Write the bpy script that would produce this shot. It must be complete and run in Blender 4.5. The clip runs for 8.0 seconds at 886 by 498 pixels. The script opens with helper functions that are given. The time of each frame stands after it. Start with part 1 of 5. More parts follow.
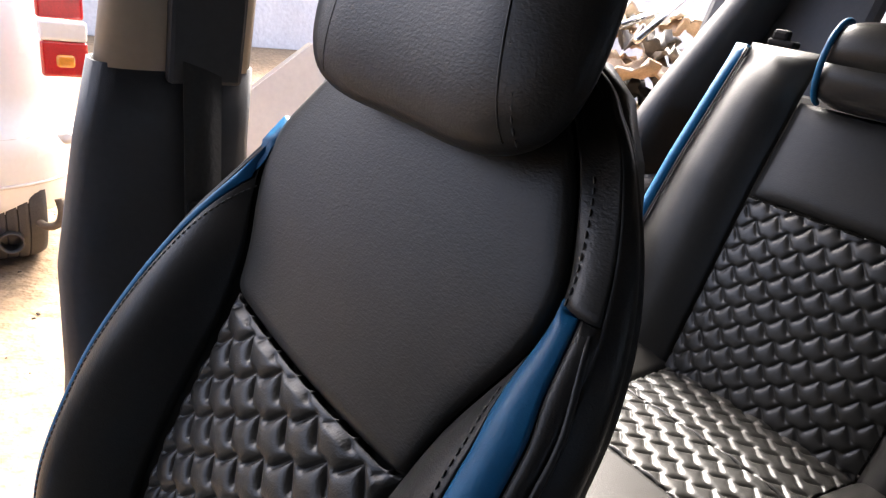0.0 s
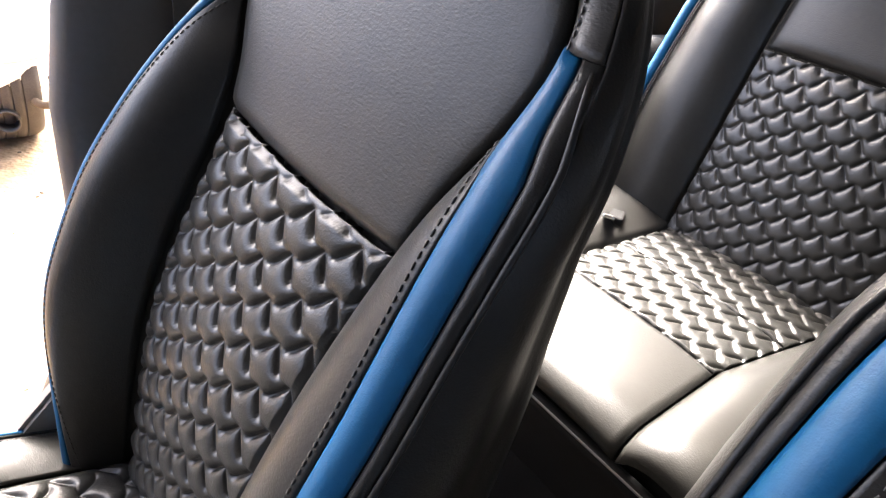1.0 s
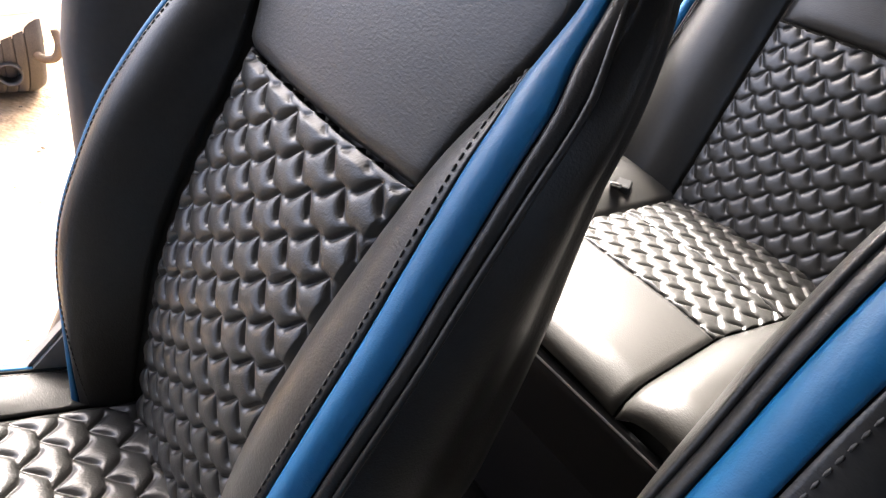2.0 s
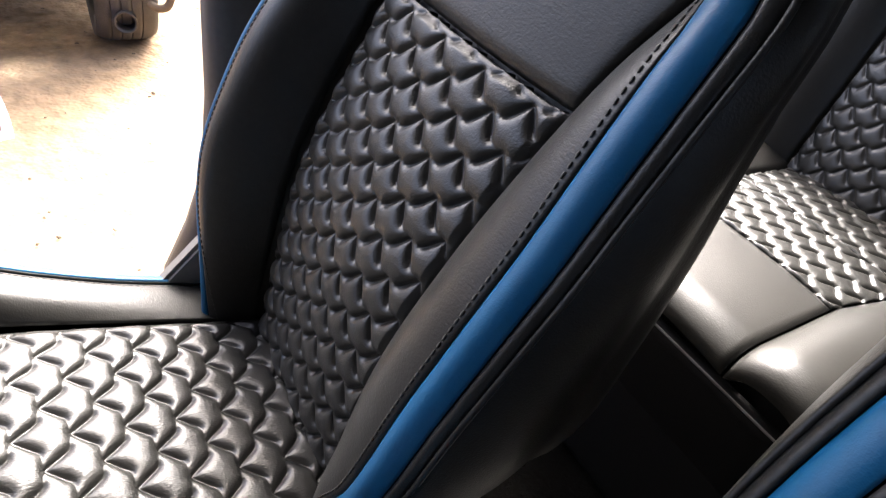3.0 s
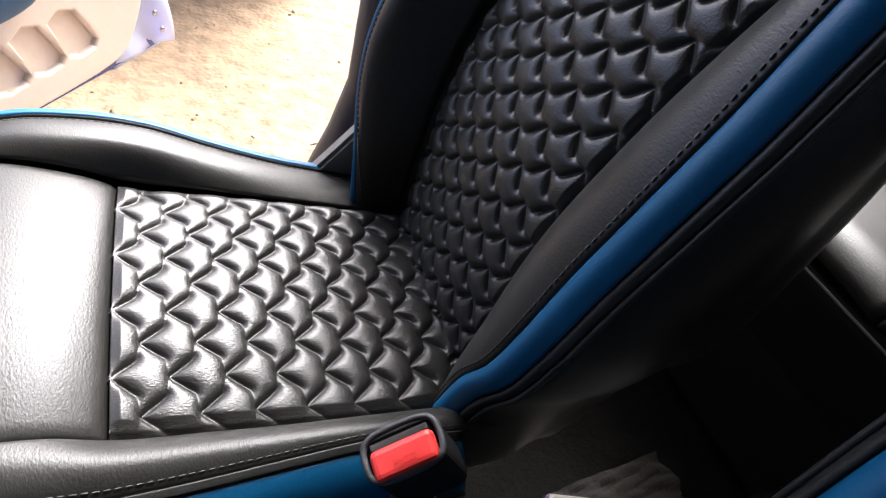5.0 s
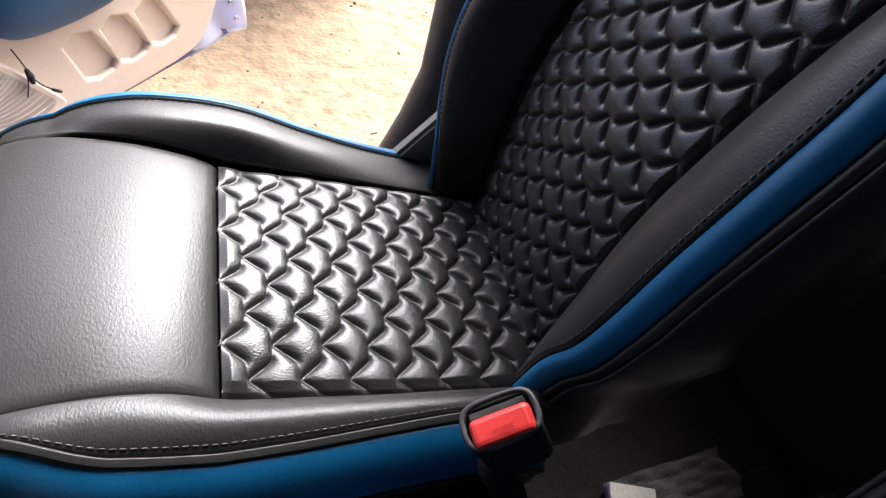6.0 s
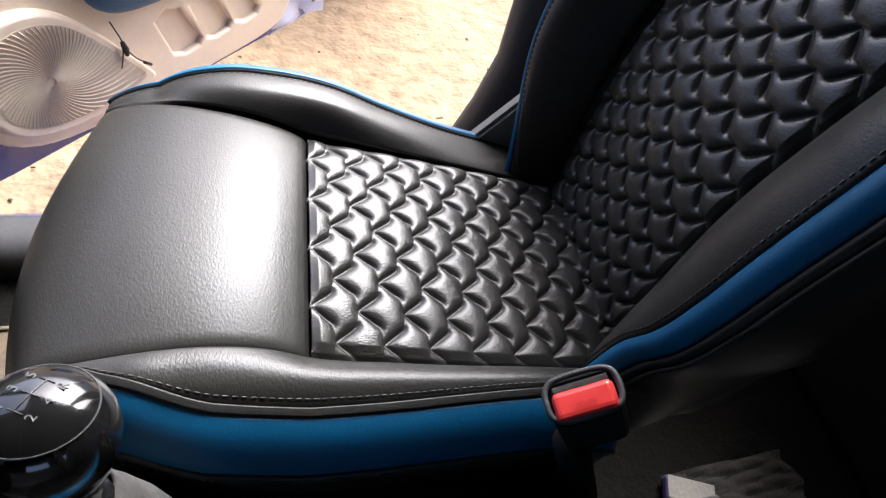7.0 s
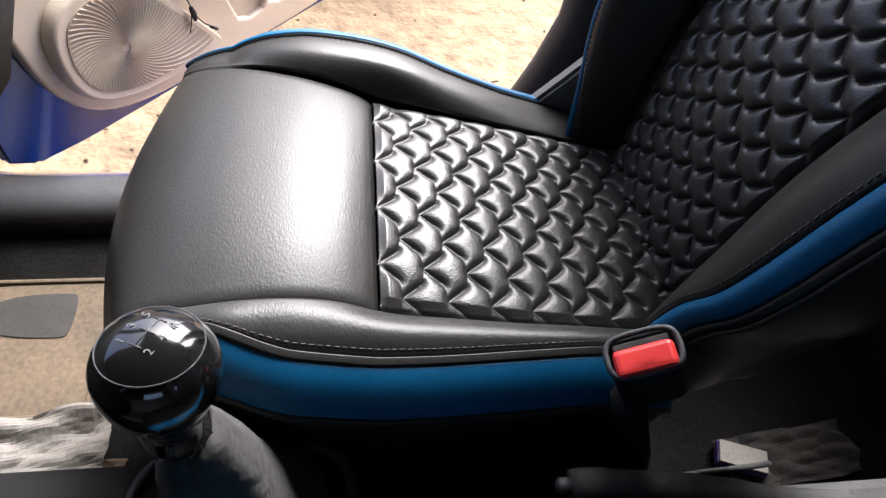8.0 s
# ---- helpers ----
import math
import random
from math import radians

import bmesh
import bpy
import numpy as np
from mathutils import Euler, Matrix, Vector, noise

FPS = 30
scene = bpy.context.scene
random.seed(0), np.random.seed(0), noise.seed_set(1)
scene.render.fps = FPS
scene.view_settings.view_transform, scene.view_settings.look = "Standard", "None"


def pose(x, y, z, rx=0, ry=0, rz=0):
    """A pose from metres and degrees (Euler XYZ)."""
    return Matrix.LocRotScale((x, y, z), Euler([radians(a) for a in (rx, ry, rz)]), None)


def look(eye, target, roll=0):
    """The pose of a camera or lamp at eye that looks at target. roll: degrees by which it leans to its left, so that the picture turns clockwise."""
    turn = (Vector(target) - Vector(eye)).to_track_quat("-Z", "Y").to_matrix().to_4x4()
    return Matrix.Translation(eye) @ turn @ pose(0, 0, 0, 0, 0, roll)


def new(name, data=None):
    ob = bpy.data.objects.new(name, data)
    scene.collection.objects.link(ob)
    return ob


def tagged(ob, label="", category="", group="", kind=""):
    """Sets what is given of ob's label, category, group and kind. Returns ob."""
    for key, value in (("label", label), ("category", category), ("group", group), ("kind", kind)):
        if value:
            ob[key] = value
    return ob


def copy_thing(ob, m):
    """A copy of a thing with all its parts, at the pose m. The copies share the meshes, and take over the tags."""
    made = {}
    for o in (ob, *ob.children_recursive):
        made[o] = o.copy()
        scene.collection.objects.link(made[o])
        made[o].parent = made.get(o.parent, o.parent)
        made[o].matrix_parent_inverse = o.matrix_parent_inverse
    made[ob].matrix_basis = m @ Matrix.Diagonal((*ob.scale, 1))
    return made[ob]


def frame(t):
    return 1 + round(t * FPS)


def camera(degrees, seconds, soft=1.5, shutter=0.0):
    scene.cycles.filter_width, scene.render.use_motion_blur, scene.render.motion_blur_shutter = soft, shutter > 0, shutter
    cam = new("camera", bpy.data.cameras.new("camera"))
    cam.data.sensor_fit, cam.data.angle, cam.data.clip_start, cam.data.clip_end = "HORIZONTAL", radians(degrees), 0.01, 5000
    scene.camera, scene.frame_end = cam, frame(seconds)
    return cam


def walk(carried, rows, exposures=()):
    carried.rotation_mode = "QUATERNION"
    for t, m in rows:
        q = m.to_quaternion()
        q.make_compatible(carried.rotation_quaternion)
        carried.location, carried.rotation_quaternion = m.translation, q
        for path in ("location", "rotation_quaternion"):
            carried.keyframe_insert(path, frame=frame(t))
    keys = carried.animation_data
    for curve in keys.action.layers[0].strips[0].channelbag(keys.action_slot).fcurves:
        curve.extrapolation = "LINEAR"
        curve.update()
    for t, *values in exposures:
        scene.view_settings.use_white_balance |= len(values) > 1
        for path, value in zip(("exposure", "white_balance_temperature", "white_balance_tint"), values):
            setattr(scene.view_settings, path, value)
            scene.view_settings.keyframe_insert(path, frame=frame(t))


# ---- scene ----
cam = camera(70.0, 8.0, soft=1.3, shutter=0.0)
EXPO = 2.8
PATH = [
    (0, (0.371, -0.101, 1.198), (-1.008, 1.126, 0.428), 9.8),
    (0.5, (0.384, -0.093, 1.159), (-0.902, 1.146, 0.259), 10.5),
    (1, (0.402, -0.104, 1.123), (-0.847, 1.059, 0.079), 10.5),
    (1.2, (0.405, -0.105, 1.114), (-0.822, 1.05, 0.037), 10.7),
    (2.3, (0.414, -0.137, 1.091), (-0.803, 0.996, -0.021), 13.9),
    (2.5, (0.417, -0.147, 1.083), (-0.822, 0.94, -0.05), 13.7),
    (3, (0.407, -0.179, 1.068), (-0.861, 0.779, -0.146), 12.9),
    (3.5, (0.409, -0.197, 1.053), (-0.866, 0.673, -0.219), 13.2),
    (4, (0.416, -0.205, 1.04), (-0.857, 0.634, -0.255), 13.9),
    (4.5, (0.422, -0.221, 1.037), (-0.84, 0.552, -0.308), 13.7),
    (4.7, (0.427, -0.225, 1.033), (-0.844, 0.5, -0.33), 13.6),
    (5.8, (0.426, -0.279, 1.013), (-0.881, 0.276, -0.396), 11.1),
    (6, (0.436, -0.286, 1.029), (-0.871, 0.252, -0.386), 11.5),
    (6.5, (0.437, -0.301, 1.031), (-0.874, 0.17, -0.404), 10.7),
    (7, (0.447, -0.322, 1.027), (-0.865, 0.068, -0.431), 10.5),
    (7.5, (0.451, -0.332, 1.03), (-0.815, -0.002, -0.483), 9.4),
    (8, (0.461, -0.34, 1.037), (-0.787, -0.101, -0.508), 7.2),
]
walk(cam, [(t, look(eye, target, roll)) for t, eye, target, roll in PATH],
     exposures=[(t, EXPO + e, k, 10) for t, e, k in ((0.0, 0.6, 6450), (0.5, 1.8, 6600), (1.0, 1.85, 6600), (2.5, 1.42, 6450), (3.5, 0.65, 6250), (4.5, 0.25, 6000), (6.5, -0.22, 5850), (8.0, -0.3, 5850))])

# ---- sky and sun ----
world = bpy.data.worlds.new("sky")
scene.world = world
world.use_nodes = True
wn, wl = world.node_tree.nodes, world.node_tree.links
sky = wn.new("ShaderNodeTexSky")
sky.sky_type, sky.sun_disc = "NISHITA", False
sky.sun_elevation, sky.sun_rotation = radians(45), radians(-58)
sky.dust_density, sky.air_density, sky.ozone_density = 8.0, 0.55, 0.3
wl.new(sky.outputs[0], wn["Background"].inputs[0])
wn["Background"].inputs[1].default_value = 0.15
sun = new("sun", bpy.data.lights.new("sun", "SUN"))
sun.data.energy, sun.data.angle, sun.data.color = 1.4, radians(22), (1.0, 0.985, 0.965)
sun.matrix_world = look((-4.2, 2.6, 5.0), (0, 0, 0))

# ---- materials ----
def mat(name, color, rough=0.5, metal=0.0, vary=0.15, scale=6.0, grain=0.0, grain_scale=500.0, grain2=0.0, scale2=40.0, coat=0.0,
        rough_vary=0.08, second=None, spec=0.5, stretch=(1, 1, 1)):
    """A principled material: base colour varied at two scales, roughness variation, two scales of relief."""
    m = bpy.data.materials.new(name)
    m.use_nodes = True
    n, l = m.node_tree.nodes, m.node_tree.links
    b = n["Principled BSDF"]
    b.inputs["Metallic"].default_value = metal
    b.inputs["Coat Weight"].default_value = coat
    b.inputs["Specular IOR Level"].default_value = spec
    tc = n.new("ShaderNodeTexCoord")
    big, small = n.new("ShaderNodeTexNoise"), n.new("ShaderNodeTexNoise")
    big.inputs["Scale"].default_value, big.inputs["Detail"].default_value = scale, 5
    small.inputs["Scale"].default_value, small.inputs["Detail"].default_value = scale * 14, 3
    mix = n.new("ShaderNodeMix")
    mix.data_type, mix.blend_type = "RGBA", "MIX"
    add = n.new("ShaderNodeMath")
    add.operation = "MULTIPLY_ADD"
    add.inputs[1].default_value = 0.5
    for t in (big, small):
        l.new(tc.outputs["Object"], t.inputs["Vector"])
    half = n.new("ShaderNodeMath")
    half.operation, half.inputs[1].default_value = "MULTIPLY", 0.5
    l.new(small.outputs["Fac"], half.inputs[0])
    l.new(big.outputs["Fac"], add.inputs[0])
    l.new(half.outputs[0], add.inputs[2])
    ramp = n.new("ShaderNodeMapRange")
    ramp.inputs[1].default_value, ramp.inputs[2].default_value = 0.3, 0.7
    l.new(add.outputs[0], ramp.inputs[0])
    dark = tuple(c * (1 - vary) for c in color)
    light = second or tuple(min(1.0, c * (1 + vary)) for c in color)
    mix.inputs[6].default_value, mix.inputs[7].default_value = (*dark, 1), (*light, 1)
    l.new(ramp.outputs[0], mix.inputs[0])
    l.new(mix.outputs[2], b.inputs["Base Color"])
    rr = n.new("ShaderNodeMapRange")
    rr.inputs[3].default_value, rr.inputs[4].default_value = max(0.02, rough - rough_vary), min(1, rough + rough_vary)
    l.new(big.outputs["Fac"], rr.inputs[0])
    l.new(rr.outputs[0], b.inputs["Roughness"])
    if grain or grain2:
        last = None
        for amount, sc, kind in ((grain2, scale2, "noise"), (grain, grain_scale, "cells")):
            if not amount:
                continue
            tex = n.new("ShaderNodeTexVoronoi" if kind == "cells" else "ShaderNodeTexNoise")
            tex.inputs["Scale"].default_value = sc
            pull = n.new("ShaderNodeMapping")
            pull.inputs["Scale"].default_value = stretch
            l.new(tc.outputs["Object"], pull.inputs["Vector"])
            l.new(pull.outputs[0], tex.inputs["Vector"])
            bump = n.new("ShaderNodeBump")
            bump.inputs["Strength"].default_value, bump.inputs["Distance"].default_value = amount, 0.6 / sc
            l.new(tex.outputs[0], bump.inputs["Height"])
            if last:
                l.new(last.outputs[0], bump.inputs["Normal"])
            last = bump
        l.new(last.outputs[0], b.inputs["Normal"])
    return m


LEATHER = mat("black_leather", (0.021, 0.0205, 0.0190), 0.38, vary=0.18, scale=9, grain=0.12, grain_scale=900, grain2=0.24, scale2=560, rough_vary=0.05, spec=0.27, stretch=(0.55, 1, 1))
QUILT = mat("quilted_black_leather", (0.019, 0.0185, 0.0170), 0.36, vary=0.15, scale=9, grain=0.12, grain_scale=900, grain2=0.34, scale2=600, rough_vary=0.05, spec=0.42, stretch=(1, 0.4, 1))
BLUE = mat("blue_leather", (0.005, 0.082, 0.190), 0.44, vary=0.10, scale=9, grain=0.10, grain_scale=1000, grain2=0.12, scale2=420, rough_vary=0.05, spec=0.3)
THREAD = mat("dark_thread", (0.035, 0.033, 0.03), 0.7, scale=60)
THREAD_DULL = mat("dull_grey_thread", (0.07, 0.068, 0.064), 0.7, scale=60)
THREAD_PALE = mat("grey_thread", (0.16, 0.16, 0.16), 0.7, scale=60)
PLASTIC = mat("black_plastic", (0.009, 0.009, 0.0095), 0.68, scale=12, grain=0.2, grain_scale=900, spec=0.12)
PLASTIC_GREY = mat("dark_grey_trim", (0.034, 0.035, 0.038), 0.55, scale=8, grain=0.25, grain_scale=900)
SILL = mat("scuffed_grey_sill", (0.075, 0.075, 0.078), 0.42, scale=9, vary=0.3, grain=0.2, grain_scale=900)
GREY_METAL = mat("grey_painted_bracket", (0.16, 0.155, 0.15), 0.5, scale=10)
GLOSS = mat("glossy_black_knob", (0.008, 0.008, 0.008), 0.12, scale=20, coat=0.5, rough_vary=0.04)
WHITE_INK = mat("worn_white_lettering", (0.10, 0.10, 0.10), 0.4, scale=40)
RED = mat("red_plastic_button", (0.62, 0.035, 0.03), 0.35, scale=20, vary=0.06)
BEIGE = mat("beige_door_plastic", (0.72, 0.62, 0.50), 0.5, scale=6, vary=0.05, grain=0.2, grain_scale=900)
# the door beige made darker, to paint the shade between the grille ribs
GRILLE_SHADE = mat("shaded_beige_grille", (0.50, 0.42, 0.33), 0.6, scale=8, vary=0.06)
BEIGE_TRIM = mat("beige_trim", (0.33, 0.27, 0.20), 0.65, scale=6, vary=0.08)
BODY_BLUE = mat("glossy_blue_car_paint", (0.003, 0.030, 0.230), 0.22, vary=0.08, scale=5, coat=0.6, rough_vary=0.04)
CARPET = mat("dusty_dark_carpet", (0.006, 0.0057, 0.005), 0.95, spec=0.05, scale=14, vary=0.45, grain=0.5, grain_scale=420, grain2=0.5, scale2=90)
CARDBOARD = mat("worn_cardboard", (0.085, 0.062, 0.038), 0.9, scale=9, vary=0.45, grain2=0.2, scale2=60)
PAPER = mat("grubby_paper", (0.15, 0.137, 0.12), 0.8, scale=16, vary=0.25, grain2=0.2, scale2=40)
RUBBER = mat("black_rubber", (0.022, 0.021, 0.02), 0.8, scale=14, vary=0.3, grain2=0.2, scale2=90)
DIRT = mat("sandy_dirt", (0.225, 0.155, 0.088), 0.95, scale=1.3, vary=0.45, grain=0.35, grain_scale=70, grain2=0.6, scale2=14)
PEBBLE = mat("dark_debris", (0.12, 0.09, 0.06), 0.9, scale=30, vary=0.4)
WHITE_PAINT = mat("white_car_paint", (0.78, 0.77, 0.74), 0.25, scale=4, vary=0.04, coat=0.5)
TAIL_RED = mat("red_tail_lamp", (0.55, 0.02, 0.02), 0.12, scale=12, vary=0.2, coat=0.6)
TAIL_AMBER = mat("amber_tail_lamp", (0.75, 0.28, 0.03), 0.12, scale=40, vary=0.3, coat=0.6)
CHROME = mat("steel", (0.55, 0.54, 0.52), 0.25, metal=1.0, scale=14, vary=0.1)
SOOT = mat("sooty_steel", (0.07, 0.065, 0.06), 0.6, metal=0.6, scale=20, vary=0.4)
TYRE = mat("dusty_tyre_rubber", (0.055, 0.05, 0.045), 0.85, scale=16, vary=0.35)
CLOTH = mat("tan_leather_offcut", (0.46, 0.33, 0.22), 0.6, scale=7, vary=0.25, grain2=0.3, scale2=22)
CREAM = mat("cream_panel", (0.68, 0.63, 0.55), 0.55, scale=3, vary=0.08)
HEADLINER = mat("grey_headliner", (0.045, 0.044, 0.042), 0.95, scale=8, vary=0.1)
PLASTER = mat("plaster_wall", (0.68, 0.67, 0.66), 0.9, scale=1.6, vary=0.15, grain2=0.3, scale2=12)
PURPLE = mat("violet_print", (0.12, 0.08, 0.30), 0.5, scale=20)
FILM = bpy.data.materials.new("clear_plastic_film")
FILM.use_nodes = True
_f = FILM.node_tree.nodes["Principled BSDF"]
_f.inputs["Base Color"].default_value, _f.inputs["Roughness"].default_value = (0.75, 0.8, 1.0, 1), 0.18
_f.inputs["Alpha"].default_value = 0.45

# ---- mesh helpers ----
def mesh_of(name, verts, faces, material, smooth=True):
    me = bpy.data.meshes.new(name)
    me.from_pydata([tuple(v) for v in verts], [], faces)
    me.validate()
    me.materials.append(material)
    if smooth:
        me.polygons.foreach_set("use_smooth", [True] * len(me.polygons))
    return me


def thing(name, label, category, group="", kind=""):
    return tagged(new(name), label, category, group, kind)


def under(name, me, parent=None, label=""):
    ob = new(name, me)
    if parent is not None:
        ob.parent = parent
    if label:
        ob["label"] = label
    return ob


def grid_faces(m, n, base=0, flip=False):
    out = []
    for i in range(m - 1):
        for j in range(n - 1):
            a = base + i * n + j
            q = (a, a + 1, a + n + 1, a + n)
            out.append(q[::-1] if flip else q)
    return out


def normals(P):
    du, dv = np.gradient(P, axis=0), np.gradient(P, axis=1)
    N = np.cross(du, dv)
    return N / np.maximum(np.linalg.norm(N, axis=2, keepdims=True), 1e-9)


def shell(name, P, thick, material, parent=None, label="", flip=False, plain_back=False):
    """A grid of points as a padded skin with a back and a rim. The normal is du x dv, turned by flip."""
    P = np.asarray(P, float)
    m, n = P.shape[:2]
    N = normals(P) * (-1 if flip else 1)
    Q = P - N * thick
    k = m * n
    rim = [i * n for i in range(m)] + [(m - 1) * n + j for j in range(1, n)] + [i * n + n - 1 for i in range(m - 2, -1, -1)] + [j for j in range(n - 2, 0, -1)]
    if plain_back:
        # a dense face over an underside that is one broad polygon
        verts = np.concatenate([P.reshape(-1, 3), Q.reshape(-1, 3)[rim]])
        below = [k + i for i in range(len(rim))]
        faces = grid_faces(m, n, 0, not flip) + [tuple(below)]
    else:
        verts = np.concatenate([P.reshape(-1, 3), Q.reshape(-1, 3)])
        below = [i + k for i in rim]
        faces = grid_faces(m, n, 0, not flip) + grid_faces(m, n, k, flip)
    for a, b, c, d in zip(rim, rim[1:] + rim[:1], below[1:] + below[:1], below):
        faces.append((a, b, c, d) if not flip else (d, c, b, a))
    me = mesh_of(name, verts, faces, material)
    bm = bmesh.new()
    bm.from_mesh(me)
    bmesh.ops.recalc_face_normals(bm, faces=bm.faces)
    bm.to_mesh(me)
    bm.free()
    return under(name, me, parent, label)


def tube(name, pts, r, material, parent=None, label="", sides=8, closed=False, smooth=True):
    """A round cord along points; r is one radius or one for each point."""
    pts = [Vector(p) for p in pts]
    verts, faces, n = [], [], len(pts)
    rs = r if isinstance(r, (list, tuple)) else [r] * n
    ref = Vector((0.13, 0.21, 0.97))
    for i, p in enumerate(pts):
        a, b = pts[i - 1 if (i or closed) else 0], pts[(i + 1) % n if (i + 1 < n or closed) else i]
        t = (b - a).normalized()
        u = t.cross(ref)
        u = u.normalized() if u.length > 1e-4 else t.orthogonal().normalized()
        v = t.cross(u)
        for k in range(sides):
            w = 2 * math.pi * k / sides
            verts.append(p + rs[i] * (math.cos(w) * u + math.sin(w) * v))
    for i in range(n if closed else n - 1):
        for k in range(sides):
            j = (i + 1) % n
            faces.append((i * sides + k, i * sides + (k + 1) % sides, j * sides + (k + 1) % sides, j * sides + k))
    if not closed:
        faces += [tuple(range(sides))[::-1], tuple((n - 1) * sides + k for k in range(sides))]
    return under(name, mesh_of(name, verts, faces, material, smooth), parent, label)


def stitches(name, pts, material, parent, length=0.0045, gap=0.0022, r=0.00075, lift=(0, 0, 0)):
    """A dashed seam: short raised threads along a line of points."""
    pts = [Vector(p) + Vector(lift) for p in pts]
    dist = [0.0]
    for a, b in zip(pts, pts[1:]):
        dist.append(dist[-1] + (b - a).length)

    def at(d):
        for k in range(len(pts) - 1):
            if d <= dist[k + 1]:
                return pts[k].lerp(pts[k + 1], (d - dist[k]) / max(1e-9, dist[k + 1] - dist[k]))
        return pts[-1]

    verts, faces, d = [], [], 0.0
    while d + length < dist[-1]:
        a, b = at(d), at(d + length)
        t = (b - a).normalized()
        u = t.orthogonal().normalized()
        v = t.cross(u)
        k0 = len(verts)
        for p, s in ((a, 0.6), (a.lerp(b, 0.5), 1.25), (b, 0.6)):
            for c in ((1, 0), (0, 1), (-1, 0), (0, -1)):
                verts.append(p + r * s * (c[0] * u + c[1] * v))
        for seg in (0, 4):
            for k in range(4):
                faces.append((k0 + seg + k, k0 + seg + (k + 1) % 4, k0 + seg + 4 + (k + 1) % 4, k0 + seg + 4 + k))
        d += length + gap
    return under(name, mesh_of(name, verts, faces, material), parent)


def box_bm(size, at=(0, 0, 0), bevel=0.0, seg=2, turn=None):
    bm = bmesh.new()
    bmesh.ops.create_cube(bm, size=1, matrix=Matrix.Diagonal((*size, 1)))
    if bevel:
        bmesh.ops.bevel(bm, geom=list(bm.edges), offset=bevel, segments=seg, affect="EDGES", profile=0.5)
    bmesh.ops.transform(bm, matrix=Matrix.Translation(at) @ (turn or Matrix()), verts=bm.verts)
    return bm


def put(name, bm, material, parent=None, label="", smooth=False):
    me = bpy.data.meshes.new(name)
    bm.to_mesh(me)
    bm.free()
    me.materials.append(material)
    if smooth:
        me.polygons.foreach_set("use_smooth", [True] * len(me.polygons))
    return under(name, me, parent, label)


def box(name, size, at, material, parent=None, label="", bevel=0.004, turn=None, seg=2):
    return put(name, box_bm(size, at, bevel, seg, turn), material, parent, label)


def lathe(name, profile, material, parent=None, label="", at=(0, 0, 0), turn=None, sides=40):
    """A turned solid: profile of (radius, height)."""
    verts, faces, n = [], [], len(profile)
    m = Matrix.Translation(at) @ (turn or Matrix())
    for k in range(sides):
        a = 2 * math.pi * k / sides
        for r, h in profile:
            verts.append(m @ Vector((r * math.cos(a), r * math.sin(a), h)))
    for k in range(sides):
        j = (k + 1) % sides
        for i in range(n - 1):
            faces.append((k * n + i, j * n + i, j * n + i + 1, k * n + i + 1))
    faces += [tuple(k * n for k in range(sides))[::-1], tuple(k * n + n - 1 for k in range(sides))]
    return under(name, mesh_of(name, verts, faces, material), parent, label)


def prism(name, outline, depth, frame_m, material, parent=None, label="", bevel=0.0):
    """A flat outline (2D) given thickness, laid by frame_m (local x, y in the outline's plane, z across it)."""
    bm = bmesh.new()
    vs = [bm.verts.new((x, y, 0)) for x, y in outline]
    f = bm.faces.new(vs)
    ext = bmesh.ops.extrude_face_region(bm, geom=[f])
    bmesh.ops.translate(bm, vec=(0, 0, depth), verts=[v for v in ext["geom"] if isinstance(v, bmesh.types.BMVert)])
    bmesh.ops.recalc_face_normals(bm, faces=bm.faces)
    if bevel:
        bmesh.ops.bevel(bm, geom=list(bm.edges), offset=bevel, segments=2, affect="EDGES")
    bmesh.ops.transform(bm, matrix=frame_m, verts=bm.verts)
    return put(name, bm, material, parent, label)


def smooth_path(points, n):
    """n points along a Catmull-Rom curve through the given ones."""
    p = [Vector(q) for q in points]
    p = [2 * p[0] - p[1]] + p + [2 * p[-1] - p[-2]]
    out, segs = [], len(p) - 3
    for i in range(n):
        s = i / (n - 1) * segs
        k = min(int(s), segs - 1)
        t = s - k
        a, b, c, d = p[k:k + 4]
        out.append(0.5 * (2 * b + (c - a) * t + (2 * a - 5 * b + 4 * c - d) * t * t + (3 * b - a - 3 * c + d) * t ** 3))
    return out


def rounded(points, n=6):
    """A closed outline with its corners eased: n points for each given one."""
    p, out = [Vector((x, y)) for x, y in points], []
    for i in range(len(p)):
        a, b, c, d = p[i - 1], p[i], p[(i + 1) % len(p)], p[(i + 2) % len(p)]
        for k in range(n):
            t = k / n
            q = ((1 - t) ** 3 * a + (3 * t ** 3 - 6 * t * t + 4) * b + (-3 * t ** 3 + 3 * t * t + 3 * t + 1) * c + t ** 3 * d) / 6
            out.append((q.x, q.y))
    return out


